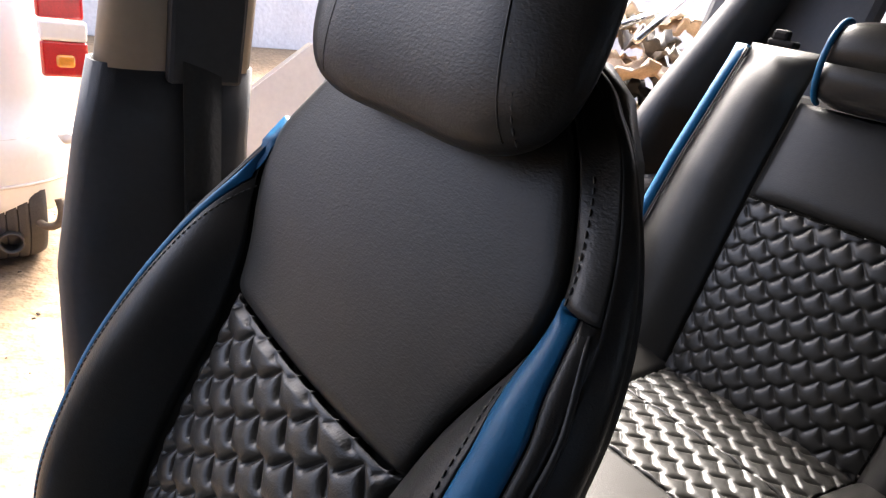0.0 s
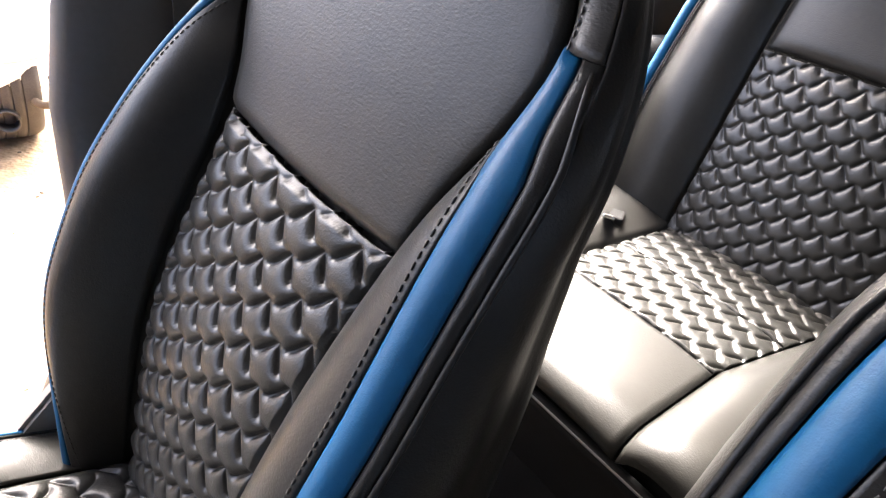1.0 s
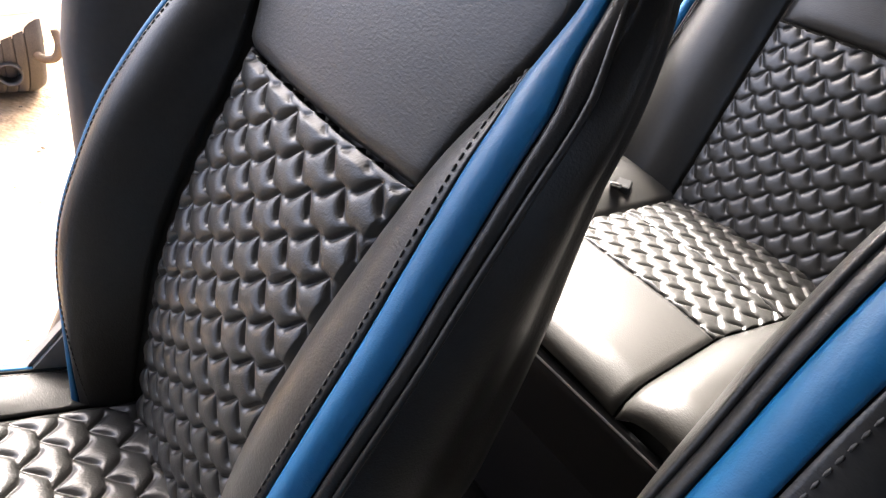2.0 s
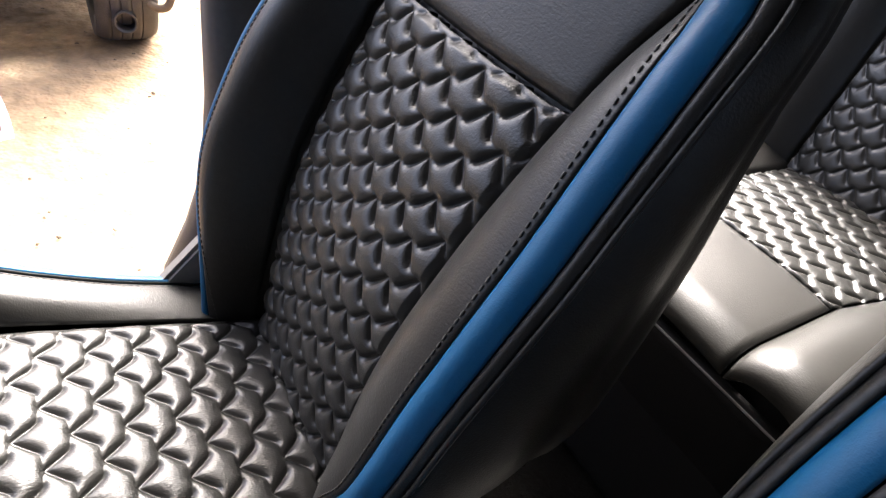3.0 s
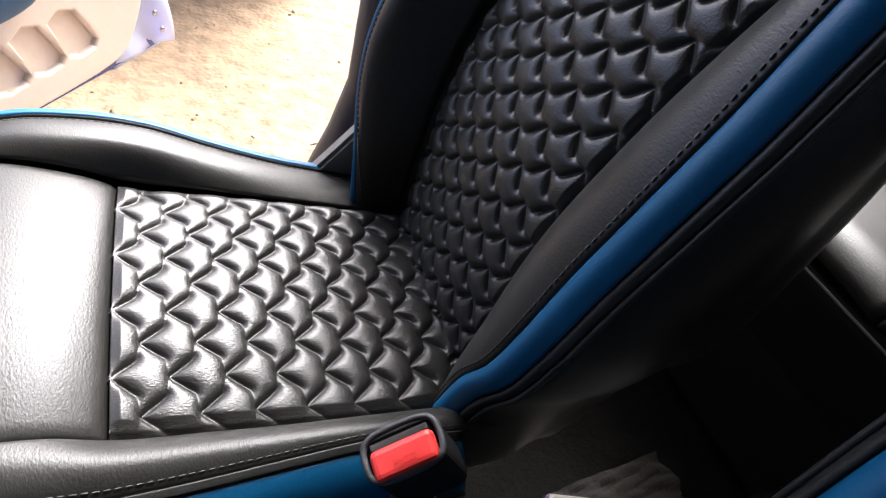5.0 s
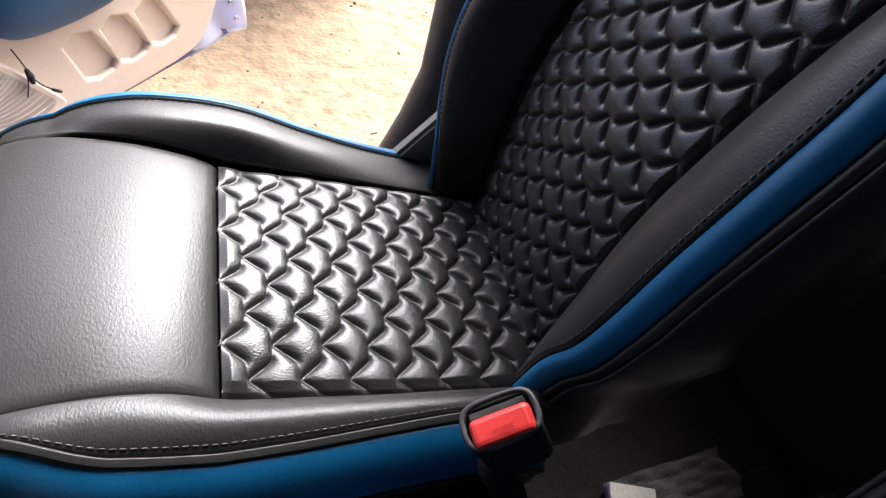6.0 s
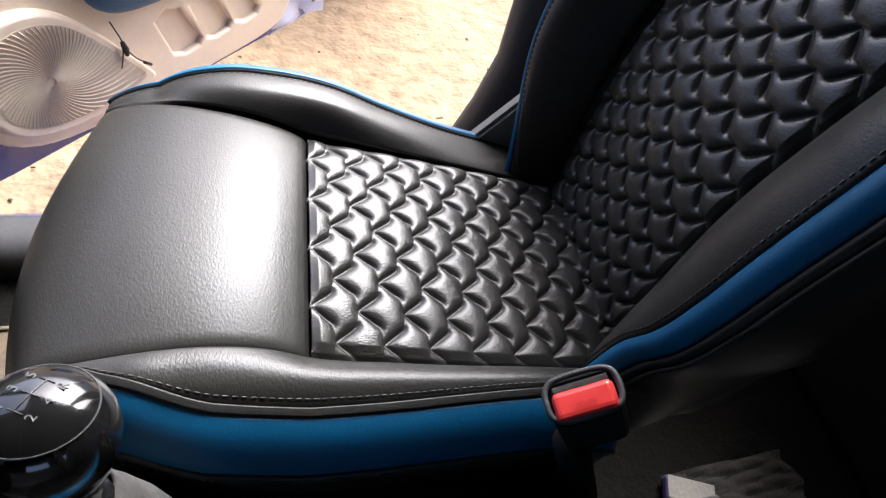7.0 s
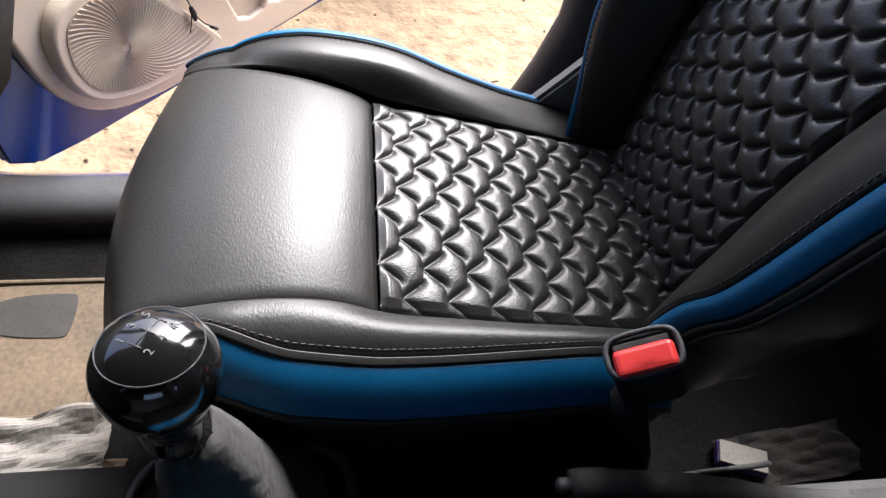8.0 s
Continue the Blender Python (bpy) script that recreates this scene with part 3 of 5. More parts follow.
def cushion(seat):
    def band(a, b, ls, n):
        t = np.linspace(0, 1, n)[None, :]
        Lg = np.repeat(np.asarray(ls)[:, None], n, 1)
        w = cush_width(Lg)
        A, B = a(Lg[:, :1]), b(Lg[:, :1])
        return cush_point((A + (B - A) * t) * w, Lg)

    ls, nx = np.linspace(0.0, L_PAD - 0.001, 400), 370
    P = band(lambda l: -cush_inner(l) + 0.002, lambda l: cush_inner(l) - 0.002, ls, nx)
    rim = np.minimum(1, np.minimum(np.linspace(0, 1, nx), np.linspace(1, 0, nx)) * 20)[None, :] * np.minimum(1, (L_PAD - ls)[:, None] / 0.008)
    H = puff((P[..., 0] - 0.030) / 0.0675, (L_PAD - 0.001 - ls)[:, None] / 0.0218 + 0 * P[..., 0]) * 0.0072 * rim
    N = normals(P)
    shell("cushion_quilt", P + N * np.sign(N[..., 2:3]) * H[..., None], 0.012, QUILT, seat, "black quilted leather with thorned scale stitching", flip=False, plain_back=True)
    ls = np.linspace(L_PAD + 0.001, L_END, 70)
    P = band(lambda l: -cush_inner(l) + 0.0015, lambda l: cush_inner(l) - 0.0015, ls, 60)
    P[..., 2] -= (0.006 * (1 - np.clip((ls - L_PAD) / 0.012, 0, 1)) ** 2)[:, None]
    shell("thigh_panel", P, 0.012, LEATHER, seat, "plain wrinkled black leather front panel", flip=False)
    for s in (-1, 1):
        ls = np.linspace(0.055 if s > 0 else 0.0, L_END, 110)
        ex = 0.198 if s > 0 else 0.208
        top = band(lambda l: s * (cush_inner(l) + 0.0015), lambda l: s * np.maximum(cush_inner(l) + 0.006, ex - (0.010 * np.clip((L_PAD - l) / 0.2, 0, 1) + 0.034 * np.clip((l - L_PAD - 0.075) / 0.12, 0, 1) ** 1.5 if s > 0 else 0 * l)), ls, 22)
        shell("cushion_wing", top, 0.012, LEATHER, seat, flip=(s < 0))
        # side: stitched edge, blue band, black skirt
        rimp = top[:, -1]
        tang = np.gradient(rimp, axis=0)
        outw = np.cross(tang, np.array([0, 0, 1.0]))
        outw[:, 2] = 0
        outw *= np.sign(outw[:, :1] * s + 1e-9)
        outw /= np.maximum(np.linalg.norm(outw, axis=1, keepdims=True), 1e-9)
        front = np.clip((ls - L_PAD - 0.19) / 0.1, 0, 1)[:, None]
        down = np.array([0, 0, -1.0])[None, :] * (1 - front) + np.array([0, 0.5, -0.25])[None, :] * front

        def side(d0, d1, o0, o1, n):
            k = np.linspace(0, 1, n)[None, :, None]
            d = d0 + (d1 - d0) * k
            o = o0 + (o1 - o0) * k + 0.004 * np.sin(math.pi * k)
            return rimp[:, None] + down[:, None] * d + outw[:, None] * o
        keep = (ls > (0.10 if s > 0 else 0.045)) & (ls < (L_PAD + 0.27 if s > 0 else L_PAD + 0.235))
        if s > 0:
            shell("edge_strip", side(0.0, 0.0015, 0.0005, 0.007, 5)[keep], 0.008, LEATHER, seat, flip=False)
            k = np.linspace(0, 1, 14)[None, :, None] * math.pi / 2
            P = rimp[:, None] + down[:, None] * (0.002 + 0.042 * (1 - np.cos(k)) ** 0.85) + outw[:, None] * (0.0085 + 0.0285 * np.sin(k) ** 1.2)
            shell("cushion_band", P[keep], 0.008, BLUE, seat, "blue leather band along the cushion side", flip=False)
            tube("top_piping", side(0.0022, 0.003, 0.0078, 0.0078, 2)[keep, 0], 0.0012, LEATHER, seat, sides=6)
        else:
            # a rounded edge: black welt, groove and the blue band turning over the side
            k = np.linspace(0, 1, 12)[None, :, None]
            P = rimp[:, None] + down[:, None] * (0.047 * k ** 2.4 - 0.0035) + outw[:, None] * (0.0035 + 0.0265 * np.sin(k * math.pi / 2) * (1 - 0.8 * np.clip((ls - L_PAD - 0.12) / 0.09, 0, 1))[:, None, None])
            shell("cushion_band", P[keep], 0.008, BLUE, seat, "blue leather band along the cushion side", flip=True)
            tube("top_piping", (rimp + outw * 0.003 + np.array([0, 0, 0.0005]))[keep], 0.0018, LEATHER, seat, "black welt", sides=7)
        shell("skirt", side(0.044, 0.150, 0.035, 0.010, 12)[keep], 0.008, LEATHER, seat, "black lower side of the cushion", flip=(s < 0))
        tube("piping", side(0.043, 0.0431, 0.037, 0.037, 2)[keep, 0], 0.0032, LEATHER, seat, sides=7)
        stitches("cushion_stitching", top[:, -3 if s > 0 else -2] + np.array([0, 0, 0.0003]), THREAD if s > 0 else THREAD_DULL, seat, r=0.0006)
        if s > 0:
            stitches("skirt_stitching", side(0.054, 0.055, 0.0365, 0.0365, 2)[keep, 0], THREAD_DULL, seat, r=0.0008)
        # plastic valance down to the rail
        prism("valance", [(-0.50, 0.46), (-0.30, 0.47), (-0.10, 0.43), (-0.06, 0.38), (-0.05, 0.20), (-0.46, 0.20)], 0.018,
              Matrix(((0, 0, 1, s * 0.212 - 0.009), (1, 0, 0, 0), (0, 1, 0, 0), (0, 0, 0, 1))), PLASTIC, seat, "black plastic side valance", 0.006)
    # base pan under the cushion
    box("base_pan", (0.40, 0.50, 0.16), (0, -0.28, 0.40), PLASTIC, seat, "black base under the cushion", 0.03, seg=3)


driver = front_seat()
passenger = copy_thing(driver, pose(0.590, 0.05, 0) @ Matrix.Diagonal((-1, 1, 1, 1)))
for ob in list(passenger.children):
    if ob.name.startswith("hinge_cover"):
        bpy.data.objects.remove(ob)
driver["label"] = "black leather driver seat with quilted centre and blue side bands"
passenger["label"] = "black and blue leather passenger seat beside the tunnel"

# ---- ground and car shell ----
G = -0.13


def ground():
    xs = np.concatenate([[-400, -120, -40, -15], np.linspace(-8, 6, 141), [15, 40, 120, 400]])
    ys = np.concatenate([[-400, -120, -40, -12], np.linspace(-5, 7, 121), [14, 40, 120, 400]])
    rng = np.random.default_rng(4)
    X, Y = np.meshgrid(xs, ys, indexing="ij")
    Z = np.full(X.shape, G)
    for k in range(14):
        a, f, ph = rng.uniform(0, 6.28), rng.uniform(0.6, 5.0), rng.uniform(0, 6.28)
        Z += 0.010 / f ** 0.7 * np.sin(f * (X * math.cos(a) + Y * math.sin(a)) + ph) * (np.abs(X) < 9)
    P = np.stack([X, Y, Z], -1)
    me = mesh_of("ground", P.reshape(-1, 3), grid_faces(*X.shape, flip=True), DIRT)
    return tagged(under("ground", me), "bare sandy dirt ground in bright sun", "ground", kind="structure")


ground()
rng = random.Random(7)
verts, faces = [], []
for k in range(150):
    x, y = -0.75 - 2.2 * rng.random() ** 1.2, -1.2 + 2.6 * rng.random()
    a, l, w = rng.uniform(0, 3.1), rng.uniform(0.003, 0.009) * (3 if rng.random() < 0.05 else 1), rng.uniform(0.002, 0.005)
    b = len(verts)
    for sx, sy, sz in ((-1, -1, 0), (1, -1, 0), (1, 1, 0), (-1, 1, 0), (-0.5, -0.4, 1), (0.5, -0.5, 1), (0.6, 0.5, 1), (-0.5, 0.5, 1)):
        px, py = sx * l, sy * w
        verts.append((x + px * math.cos(a) - py * math.sin(a), y + px * math.sin(a) + py * math.cos(a), G - 0.004 + sz * w * 1.2 + 0.008))
    faces += [tuple(b + i for i in q) for q in ((4, 5, 6, 7), (0, 1, 5, 4), (1, 2, 6, 5), (2, 3, 7, 6), (3, 0, 4, 7), (3, 2, 1, 0))]
tagged(under("pebbles", mesh_of("pebbles", verts, faces, PEBBLE, False)), "dark pebbles and twigs scattered on the dirt", "debris", kind="stuff")


def structure(ob, label, category):
    return tagged(ob, label, category, kind="structure")


CX = 0.30
HALF = 0.76
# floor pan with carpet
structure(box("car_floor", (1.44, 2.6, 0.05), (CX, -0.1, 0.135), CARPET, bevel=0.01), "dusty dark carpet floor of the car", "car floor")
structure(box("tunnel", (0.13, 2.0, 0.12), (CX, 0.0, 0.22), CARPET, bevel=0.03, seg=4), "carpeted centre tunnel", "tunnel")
# sills
for s, nm in ((-1, "sill_right"), (1, "sill_left")):
    x0 = CX + s * 0.70
    P = []
    for y in np.linspace(-1.3, 1.25, 80):
        up = 0.16 * max(0, (-0.93 - y) / 0.35) ** 2 + 0.30 * max(0, (y - 0.95) / 0.3) ** 2
        P.append([(x0 - s * 0.10, y, 0.16), (x0 - s * 0.095, y, 0.205 + up), (x0 - s * 0.06, y, 0.222 + up), (x0 - s * 0.02, y, 0.212 + up), (x0 - s * 0.006, y, 0.195 + up), (x0, y, 0.17 + up)])
    structure(shell(nm, P, 0.006, SILL, flip=(s < 0)), "scuffed dark grey plastic door sill trim", "door sill")
    P = []
    for y in np.linspace(-1.3, 1.25, 80):
        up = 0.16 * max(0, (-0.93 - y) / 0.35) ** 2 + 0.30 * max(0, (y - 0.95) / 0.3) ** 2
        P.append([(x0 + s * 0.002, y, 0.172 + up), (x0 + s * 0.015, y, 0.176 + up), (x0 + s * 0.035, y, 0.165 + up), (x0 + s * 0.045, y, 0.12 + up * 0.5), (x0 + s * 0.03, y, 0.03)])
    structure(shell("body_" + nm, P, 0.006, BODY_BLUE, flip=(s < 0)), "glossy blue painted outer sill", "car body")


def pillar(name, rows, material, label):
    """A post from rows of (x, y0, y1, z, depth): its inner face bowed, with an outer face behind."""
    P = []
    for x, y0, y1, z, d in rows:
        s = 1 if x < CX else -1
        ring = []
        for k in range(20):
            a = 2 * math.pi * k / 20
            c, q = math.cos(a), math.sin(a)
            yy = (y0 + y1) / 2 + (y1 - y0) / 2 * math.copysign(abs(c) ** 0.55, c)
            xx = x - s * d / 2 + s * d / 2 * math.copysign(abs(q) ** 0.6, q)
            ring.append((xx, yy, z))
        P.append(ring + ring[:1])
    return structure(shell(name, P, 0.004, material), label, "pillar")


for s, nm in ((-1, "pillar_b_right"), (1, "pillar_b_left")):
    X = lambda d: CX + s * d
    rows = [(X(0.745), -0.075, 0.33, 0.19, 0.09), (X(0.75), -0.078, 0.31, 0.28, 0.09), (X(0.757), -0.034, 0.29, 0.37, 0.09), (X(0.758), -0.004, 0.285, 0.46, 0.09), (X(0.762), 0.010, 0.27, 0.6, 0.09),
            (X(0.764), 0.012, 0.262, 0.77, 0.09), (X(0.762), 0.04, 0.258, 0.95, 0.085), (X(0.752), 0.058, 0.256, 1.05, 0.08)]
    pillar(nm, rows, PLASTIC_GREY, "dark grey plastic lower centre pillar trim")
    rows = [(X(0.750), 0.064, 0.25, 1.045, 0.075), (X(0.735), 0.075, 0.25, 1.15, 0.07), (X(0.70), 0.09, 0.25, 1.32, 0.065), (X(0.63), 0.10, 0.25, 1.50, 0.06)]
    pillar(nm + "_upper", rows, BEIGE_TRIM, "tan upper centre pillar trim")
    rows = [(X(0.76), 1.20, 1.62, 0.25, 0.1), (X(0.76), 1.16, 1.62, 0.7, 0.1), (X(0.755), 1.17, 1.62, 0.90, 0.1), (X(0.742), 1.25, 1.62, 1.05, 0.09), (X(0.715), 1.345, 1.62, 1.2, 0.09), (X(0.68), 1.42, 1.62, 1.35, 0.08), (X(0.62), 1.46, 1.62, 1.5, 0.08)]
    pillar("pillar_c" + nm[8:], rows, PLASTIC_GREY, "dark grey rear pillar trim")
    rows = [(X(0.74), -1.40, -1.10, 0.2, 0.1), (X(0.75), -1.38, -1.12, 0.75, 0.1), (X(0.74), -1.32, -1.16, 0.95, 0.08), (X(0.62), -0.72, -0.60, 1.5, 0.07)]
    pillar("pillar_a" + nm[8:], rows, PLASTIC_GREY, "dark grey front pillar trim")
# belt strap and its upper strip on the right centre pillar
belt = thing("seat_belt", "black woven seat belt with anchor on the centre pillar", "seat belt")
P = [[(CX - 0.735 + 0.004 * math.sin(z * 9), 0.150 + 0.03 * (1.3 - z) * 0.2, z), (CX - 0.735 + 0.004 * math.sin(z * 9 + 1), 0.198 + 0.03 * (1.3 - z) * 0.2, z)] for z in np.linspace(0.30, 1.36, 30)]
shell("strap", P, 0.002, RUBBER, belt, flip=True)
box("cover", (0.02, 0.092, 0.36), (CX - 0.722, 0.181, 1.21), PLASTIC_GREY, belt, "dark belt slide cover", 0.006, Matrix.Rotation(radians(9), 4, "Y"))
box("anchor", (0.02, 0.075, 0.02), (CX - 0.73, 0.19, 0.873), PLASTIC, belt, "black belt guide", 0.005)
box("anchor_edge", (0.012, 0.03, 0.006), (CX - 0.722, 0.205, 0.878), CHROME, belt, "bright metal edge", 0.002)
# closed doors: rear right, and both on the left, with their windows down
def closed_door(name, x, y0, y1, s):
    P = []
    for y in np.linspace(y0, y1, 20):
        P.append([(x, y, 0.21), (x - s * 0.02, y, 0.30), (x - s * 0.045, y, 0.50), (x - s * 0.05, y, 0.58), (x - s * 0.02, y, 0.62), (x - s * 0.02, y, 0.80), (x - s * 0.01, y, 0.855), (x + s * 0.03, y, 0.862), (x + s * 0.06, y, 0.85), (x + s * 0.08, y, 0.60), (x + s * 0.07, y, 0.2)])
    return structure(shell(name, P, 0.006, PLASTIC_GREY, flip=(s > 0)), "dark grey lining of a closed car door", "car door")


closed_door("door_2", CX - 0.70, 0.30, 1.24, -1)
closed_door("door_3", CX + 0.70, 0.30, 1.24, 1)
closed_door("door_4", CX + 0.70, -1.15, 0.03, 1)
# roof, header rails
P = [[(CX + u * 0.63, y, 1.50 + 0.05 * (1 - u * u) - 0.02 * ((y - 0.45) / 1.1) ** 2) for u in np.linspace(-1, 1, 16)] for y in np.linspace(-0.7, 1.7, 24)]
structure(shell("ceiling", P, 0.03, HEADLINER), "pale grey headliner under the roof", "ceiling")
# tailgate wall behind the rear seat, with a window band left open above
structure(box("tail_panel", (1.5, 0.08, 0.95), (CX, 1.68, 0.62), PLASTIC_GREY, bevel=0.02), "dark tailgate lining behind the rear seat", "tailgate")
structure(box("parcel_shelf", (1.34, 0.42, 0.02), (CX, 1.44, 1.02), PLASTIC_GREY, bevel=0.008), "dark parcel shelf behind the rear seat", "shelf")
for s, nm in ((-1, "quarter_trim_right"), (1, "quarter_trim_left")):
    structure(box(nm, (0.40, 0.05, 0.62), (CX + s * 0.70, 1.55, 1.26), PLASTIC_GREY, None, "", 0.02, Matrix.Rotation(radians(-14), 4, "X")), "dark grey lining beside the rear window", "pillar")
# dashboard and firewall behind the camera
P = []
for x in np.linspace(CX - 0.68, CX + 0.68, 20):
    P.append([(x, -0.86, 0.42), (x, -0.80, 0.55), (x, -0.78, 0.72), (x, -0.84, 0.86), (x, -1.0, 0.94), (x, -1.25, 0.96), (x, -1.34, 0.80), (x, -1.36, 0.3)])
structure(shell("dashboard", P, 0.01, PLASTIC, flip=True), "black plastic dashboard", "dashboard")
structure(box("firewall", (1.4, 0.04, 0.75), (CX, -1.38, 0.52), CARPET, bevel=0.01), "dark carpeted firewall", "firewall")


P = [[(CX + u * 0.70, y, 0.90 - 0.10 * u ** 4 - 0.22 * ((-1.36 - y) / 0.95) ** 2) for u in np.linspace(-1, 1, 20)] for y in np.linspace(-2.3, -1.36, 16)]
structure(shell("bonnet", P, 0.02, BODY_BLUE), "glossy blue bonnet in front of the windscreen", "car body")
structure(box("nose", (1.4, 0.9, 0.7), (CX, -1.85, 0.30), BODY_BLUE, bevel=0.05, seg=3), "blue car nose", "car body")


# ---- rear bench ----
def rear_bench():
    bench = thing("rear_bench", "black leather rear bench with quilted panels and blue piping", "rear seat")
    ry = lambda z: 0.965 + 0.29 * (z - 0.58) + 0.02 * np.clip((z - 0.95) / 0.2, 0, 1)
    for side in (0, 1):
        mir = lambda x: x if side == 0 else 2 * CX - x
        fl = side == 0

        def face(x0, x1, zs, n, bulge, power=2.0, lift=0.0):
            xs = np.linspace(0, 1, n)[None, :]
            Z = np.repeat(np.asarray(zs)[:, None], n, 1)
            a, b = x0(Z[:, :1]), x1(Z[:, :1])
            e = 1 - np.abs(2 * xs - 1) ** power
            k = np.linspace(0, 1, len(zs))[:, None]
            ez = 1 - np.abs(2 * k - 1) ** 8
            return np.stack([mir(a + (b - a) * xs), ry(Z) - lift - bulge * e * ez, Z], -1)
        c = lambda v: (lambda z: v + 0 * z)
        left = lambda z: -0.126 - 0.002 * np.clip((z - 0.6) / 0.33, 0, 1)
        right = lambda z: 0.222 - 0.0 * z
        # quilted middle
        zs = np.linspace(0.50, 0.925, 240)
        P = face(left, right, zs, 220, 0.012, 4)
        arc = (zs[-1] - zs)[:, None] * 1.04
        H = puff(np.abs(P[..., 0] - CX) / 0.061, arc / 0.0222 - 0.5 + 0 * P[..., 0]) * 0.0075
        P[..., 1] -= H
        shell("back_quilt", P, 0.01, QUILT, bench, "black quilted leather with thorned scale stitching", flip=fl, plain_back=True)
        # plain panel above
        shell("shoulder_panel", face(lambda z: left(z) + 0.0, right, np.linspace(0.928, 1.10, 26), 30, 0.016, 4), 0.012, LEATHER, bench, flip=fl)
        # outer bolster with the blue band, inner bolster
        zs = np.linspace(0.50, 1.185, 50)
        shell("outer_bolster", face(lambda z: -0.300 + 0.035 * np.clip((z - 0.8) / 0.38, 0, 1), lambda z: left(z) - 0.003, zs, 20, 0.045, 2.2), 0.012, LEATHER, bench, flip=fl)
        P = face(lambda z: -0.335 + 0.035 * np.clip((z - 0.8) / 0.38, 0, 1), lambda z: -0.303 + 0.035 * np.clip((z - 0.8) / 0.38, 0, 1), np.linspace(0.56, 1.18, 44), 10, 0.012, 2, 0.006)
        P[..., 1] += (np.linspace(1, 0, 10) ** 2 * 0.014)[None, :]
        shell("bolster_band", P, 0.01, BLUE, bench, "blue leather band down the outer edge", flip=fl)
        pts = [(mir(-0.300 + 0.035 * min(1, max(0, (z - 0.8) / 0.38))), ry(z) - 0.010, z) for z in np.linspace(0.56, 1.175, 40)]
        tube("piping", pts, 0.0032, LEATHER, bench, sides=6)
        stitches("edge_stitching", [(x + (0.006 if side == 0 else -0.006), y - 0.006, z) for x, y, z in pts], THREAD_PALE, bench)
        shell("inner_bolster", face(lambda z: right(z) + 0.003, c(CX - 0.002), np.linspace(0.50, 1.10, 44), 14, 0.035, 2.2), 0.012, LEATHER, bench, flip=fl)
        # built-in head roll above the plain panel
        P = []
        for i, x in enumerate(np.linspace(-0.118, 0.20, 34)):
            e = (1 - abs((x - 0.041) / 0.16) ** 6) ** 0.4 if abs(x - 0.041) < 0.16 else 0.0
            ring = []
            for k in range(25):
                a = 2 * math.pi * k / 24
                ring.append((mir(x), 1.135 - 0.055 * e * math.copysign(abs(math.cos(a)) ** 0.7, math.cos(a)), 1.175 + 0.075 * e * math.copysign(abs(math.sin(a)) ** 0.7, math.sin(a))))
            P.append(ring)
        roll = shell("head_roll", P, 0.005, LEATHER, bench, "padded black leather head roll", flip=not fl)
        pts = [(mir(-0.100), 1.135 - 0.052 * math.cos(a), 1.175 + 0.07 * math.sin(a)) for a in np.linspace(-1.4, 1.9, 30)]
        tube("piping", pts, 0.0055, BLUE, roll, "blue piping", sides=8)
        # cushion: quilted rear, seam ridge, smooth front, bolsters
        zc = lambda y: 0.584 + 0.018 * np.clip((0.97 - y) / 0.5, 0, 1)

        def lay(x0, x1, ys, n, bulge, power=3.0):
            xs = np.linspace(0, 1, n)[None, :]
            Y = np.repeat(np.asarray(ys)[:, None], n, 1)
            a, b = x0(Y[:, :1]), x1(Y[:, :1])
            return np.stack([mir(a + (b - a) * xs), Y, zc(Y) + bulge * (1 - np.abs(2 * xs - 1) ** power)], -1)
        ql = lambda y: -0.118 + 0.0 * y
        qr = lambda y: 0.225 - 0.05 * np.clip((0.97 - y) / 0.32, 0, 1) ** 0.8
        for y0, y1, per in ((0.637, 0.798, 0.059), (0.802, 0.985, 0.066)):
            ys = np.linspace(y0, y1, 110)
            P = lay(ql, qr, ys, 200, 0.008)
            P[..., 2] += puff((P[..., 0] - mir(0)) / per, (y1 - ys)[:, None] / 0.0225 + 0 * P[..., 0]) * 0.0070
            shell("cushion_quilt", P, 0.01, QUILT, bench, "black quilted leather with thorned scale stitching", flip=fl, plain_back=True)
        ys = np.linspace(0.42, 0.635, 40)

        def nose(P, ys):
            k = np.clip((0.47 - ys) / 0.05, 0, 1)[:, None]
            P[..., 2] -= 0.034 * (1 - np.sqrt(np.maximum(0, 1 - k ** 2)))
            return P
        edge = lambda y: 0.176 + 0.012 * np.clip((0.637 - y) / 0.24, 0, 1)
        P = nose(lay(lambda y: -0.345 + 0 * y, lambda y: edge(y) - 0.002, ys, 40, 0.008, 6), ys)
        shell("front_panel", P, 0.012, LEATHER, bench, "plain black leather front of the bench cushion", flip=fl)
        ys = np.linspace(0.42, 0.99, 60)
        inner = lambda y: np.where(y < 0.637, edge(y), qr(y)) + 0.002
        P = nose(lay(inner, c(CX - 0.001), ys, 22, 0.022, 2.4), ys)
        shell("cushion_bolster", P, 0.012, LEATHER, bench, "smooth black leather centre bolster", flip=fl)
        P = lay(c(-0.345), lambda y: ql(y) - 0.002, np.linspace(0.637, 0.99, 30), 16, 0.035, 2.2)
        shell("cushion_bolster", P, 0.012, LEATHER, bench, "", flip=fl)
        # front face down to the floor
        P = [[(mir(x), 0.423 + 0.05 * k, 0.556 - 0.20 * k) for k in np.linspace(0, 1, 8)] for x in np.linspace(-0.345, CX - 0.001, 12)]
        shell("front_face", P, 0.01, PLASTIC, bench, "dark lower front of the bench", flip=fl)
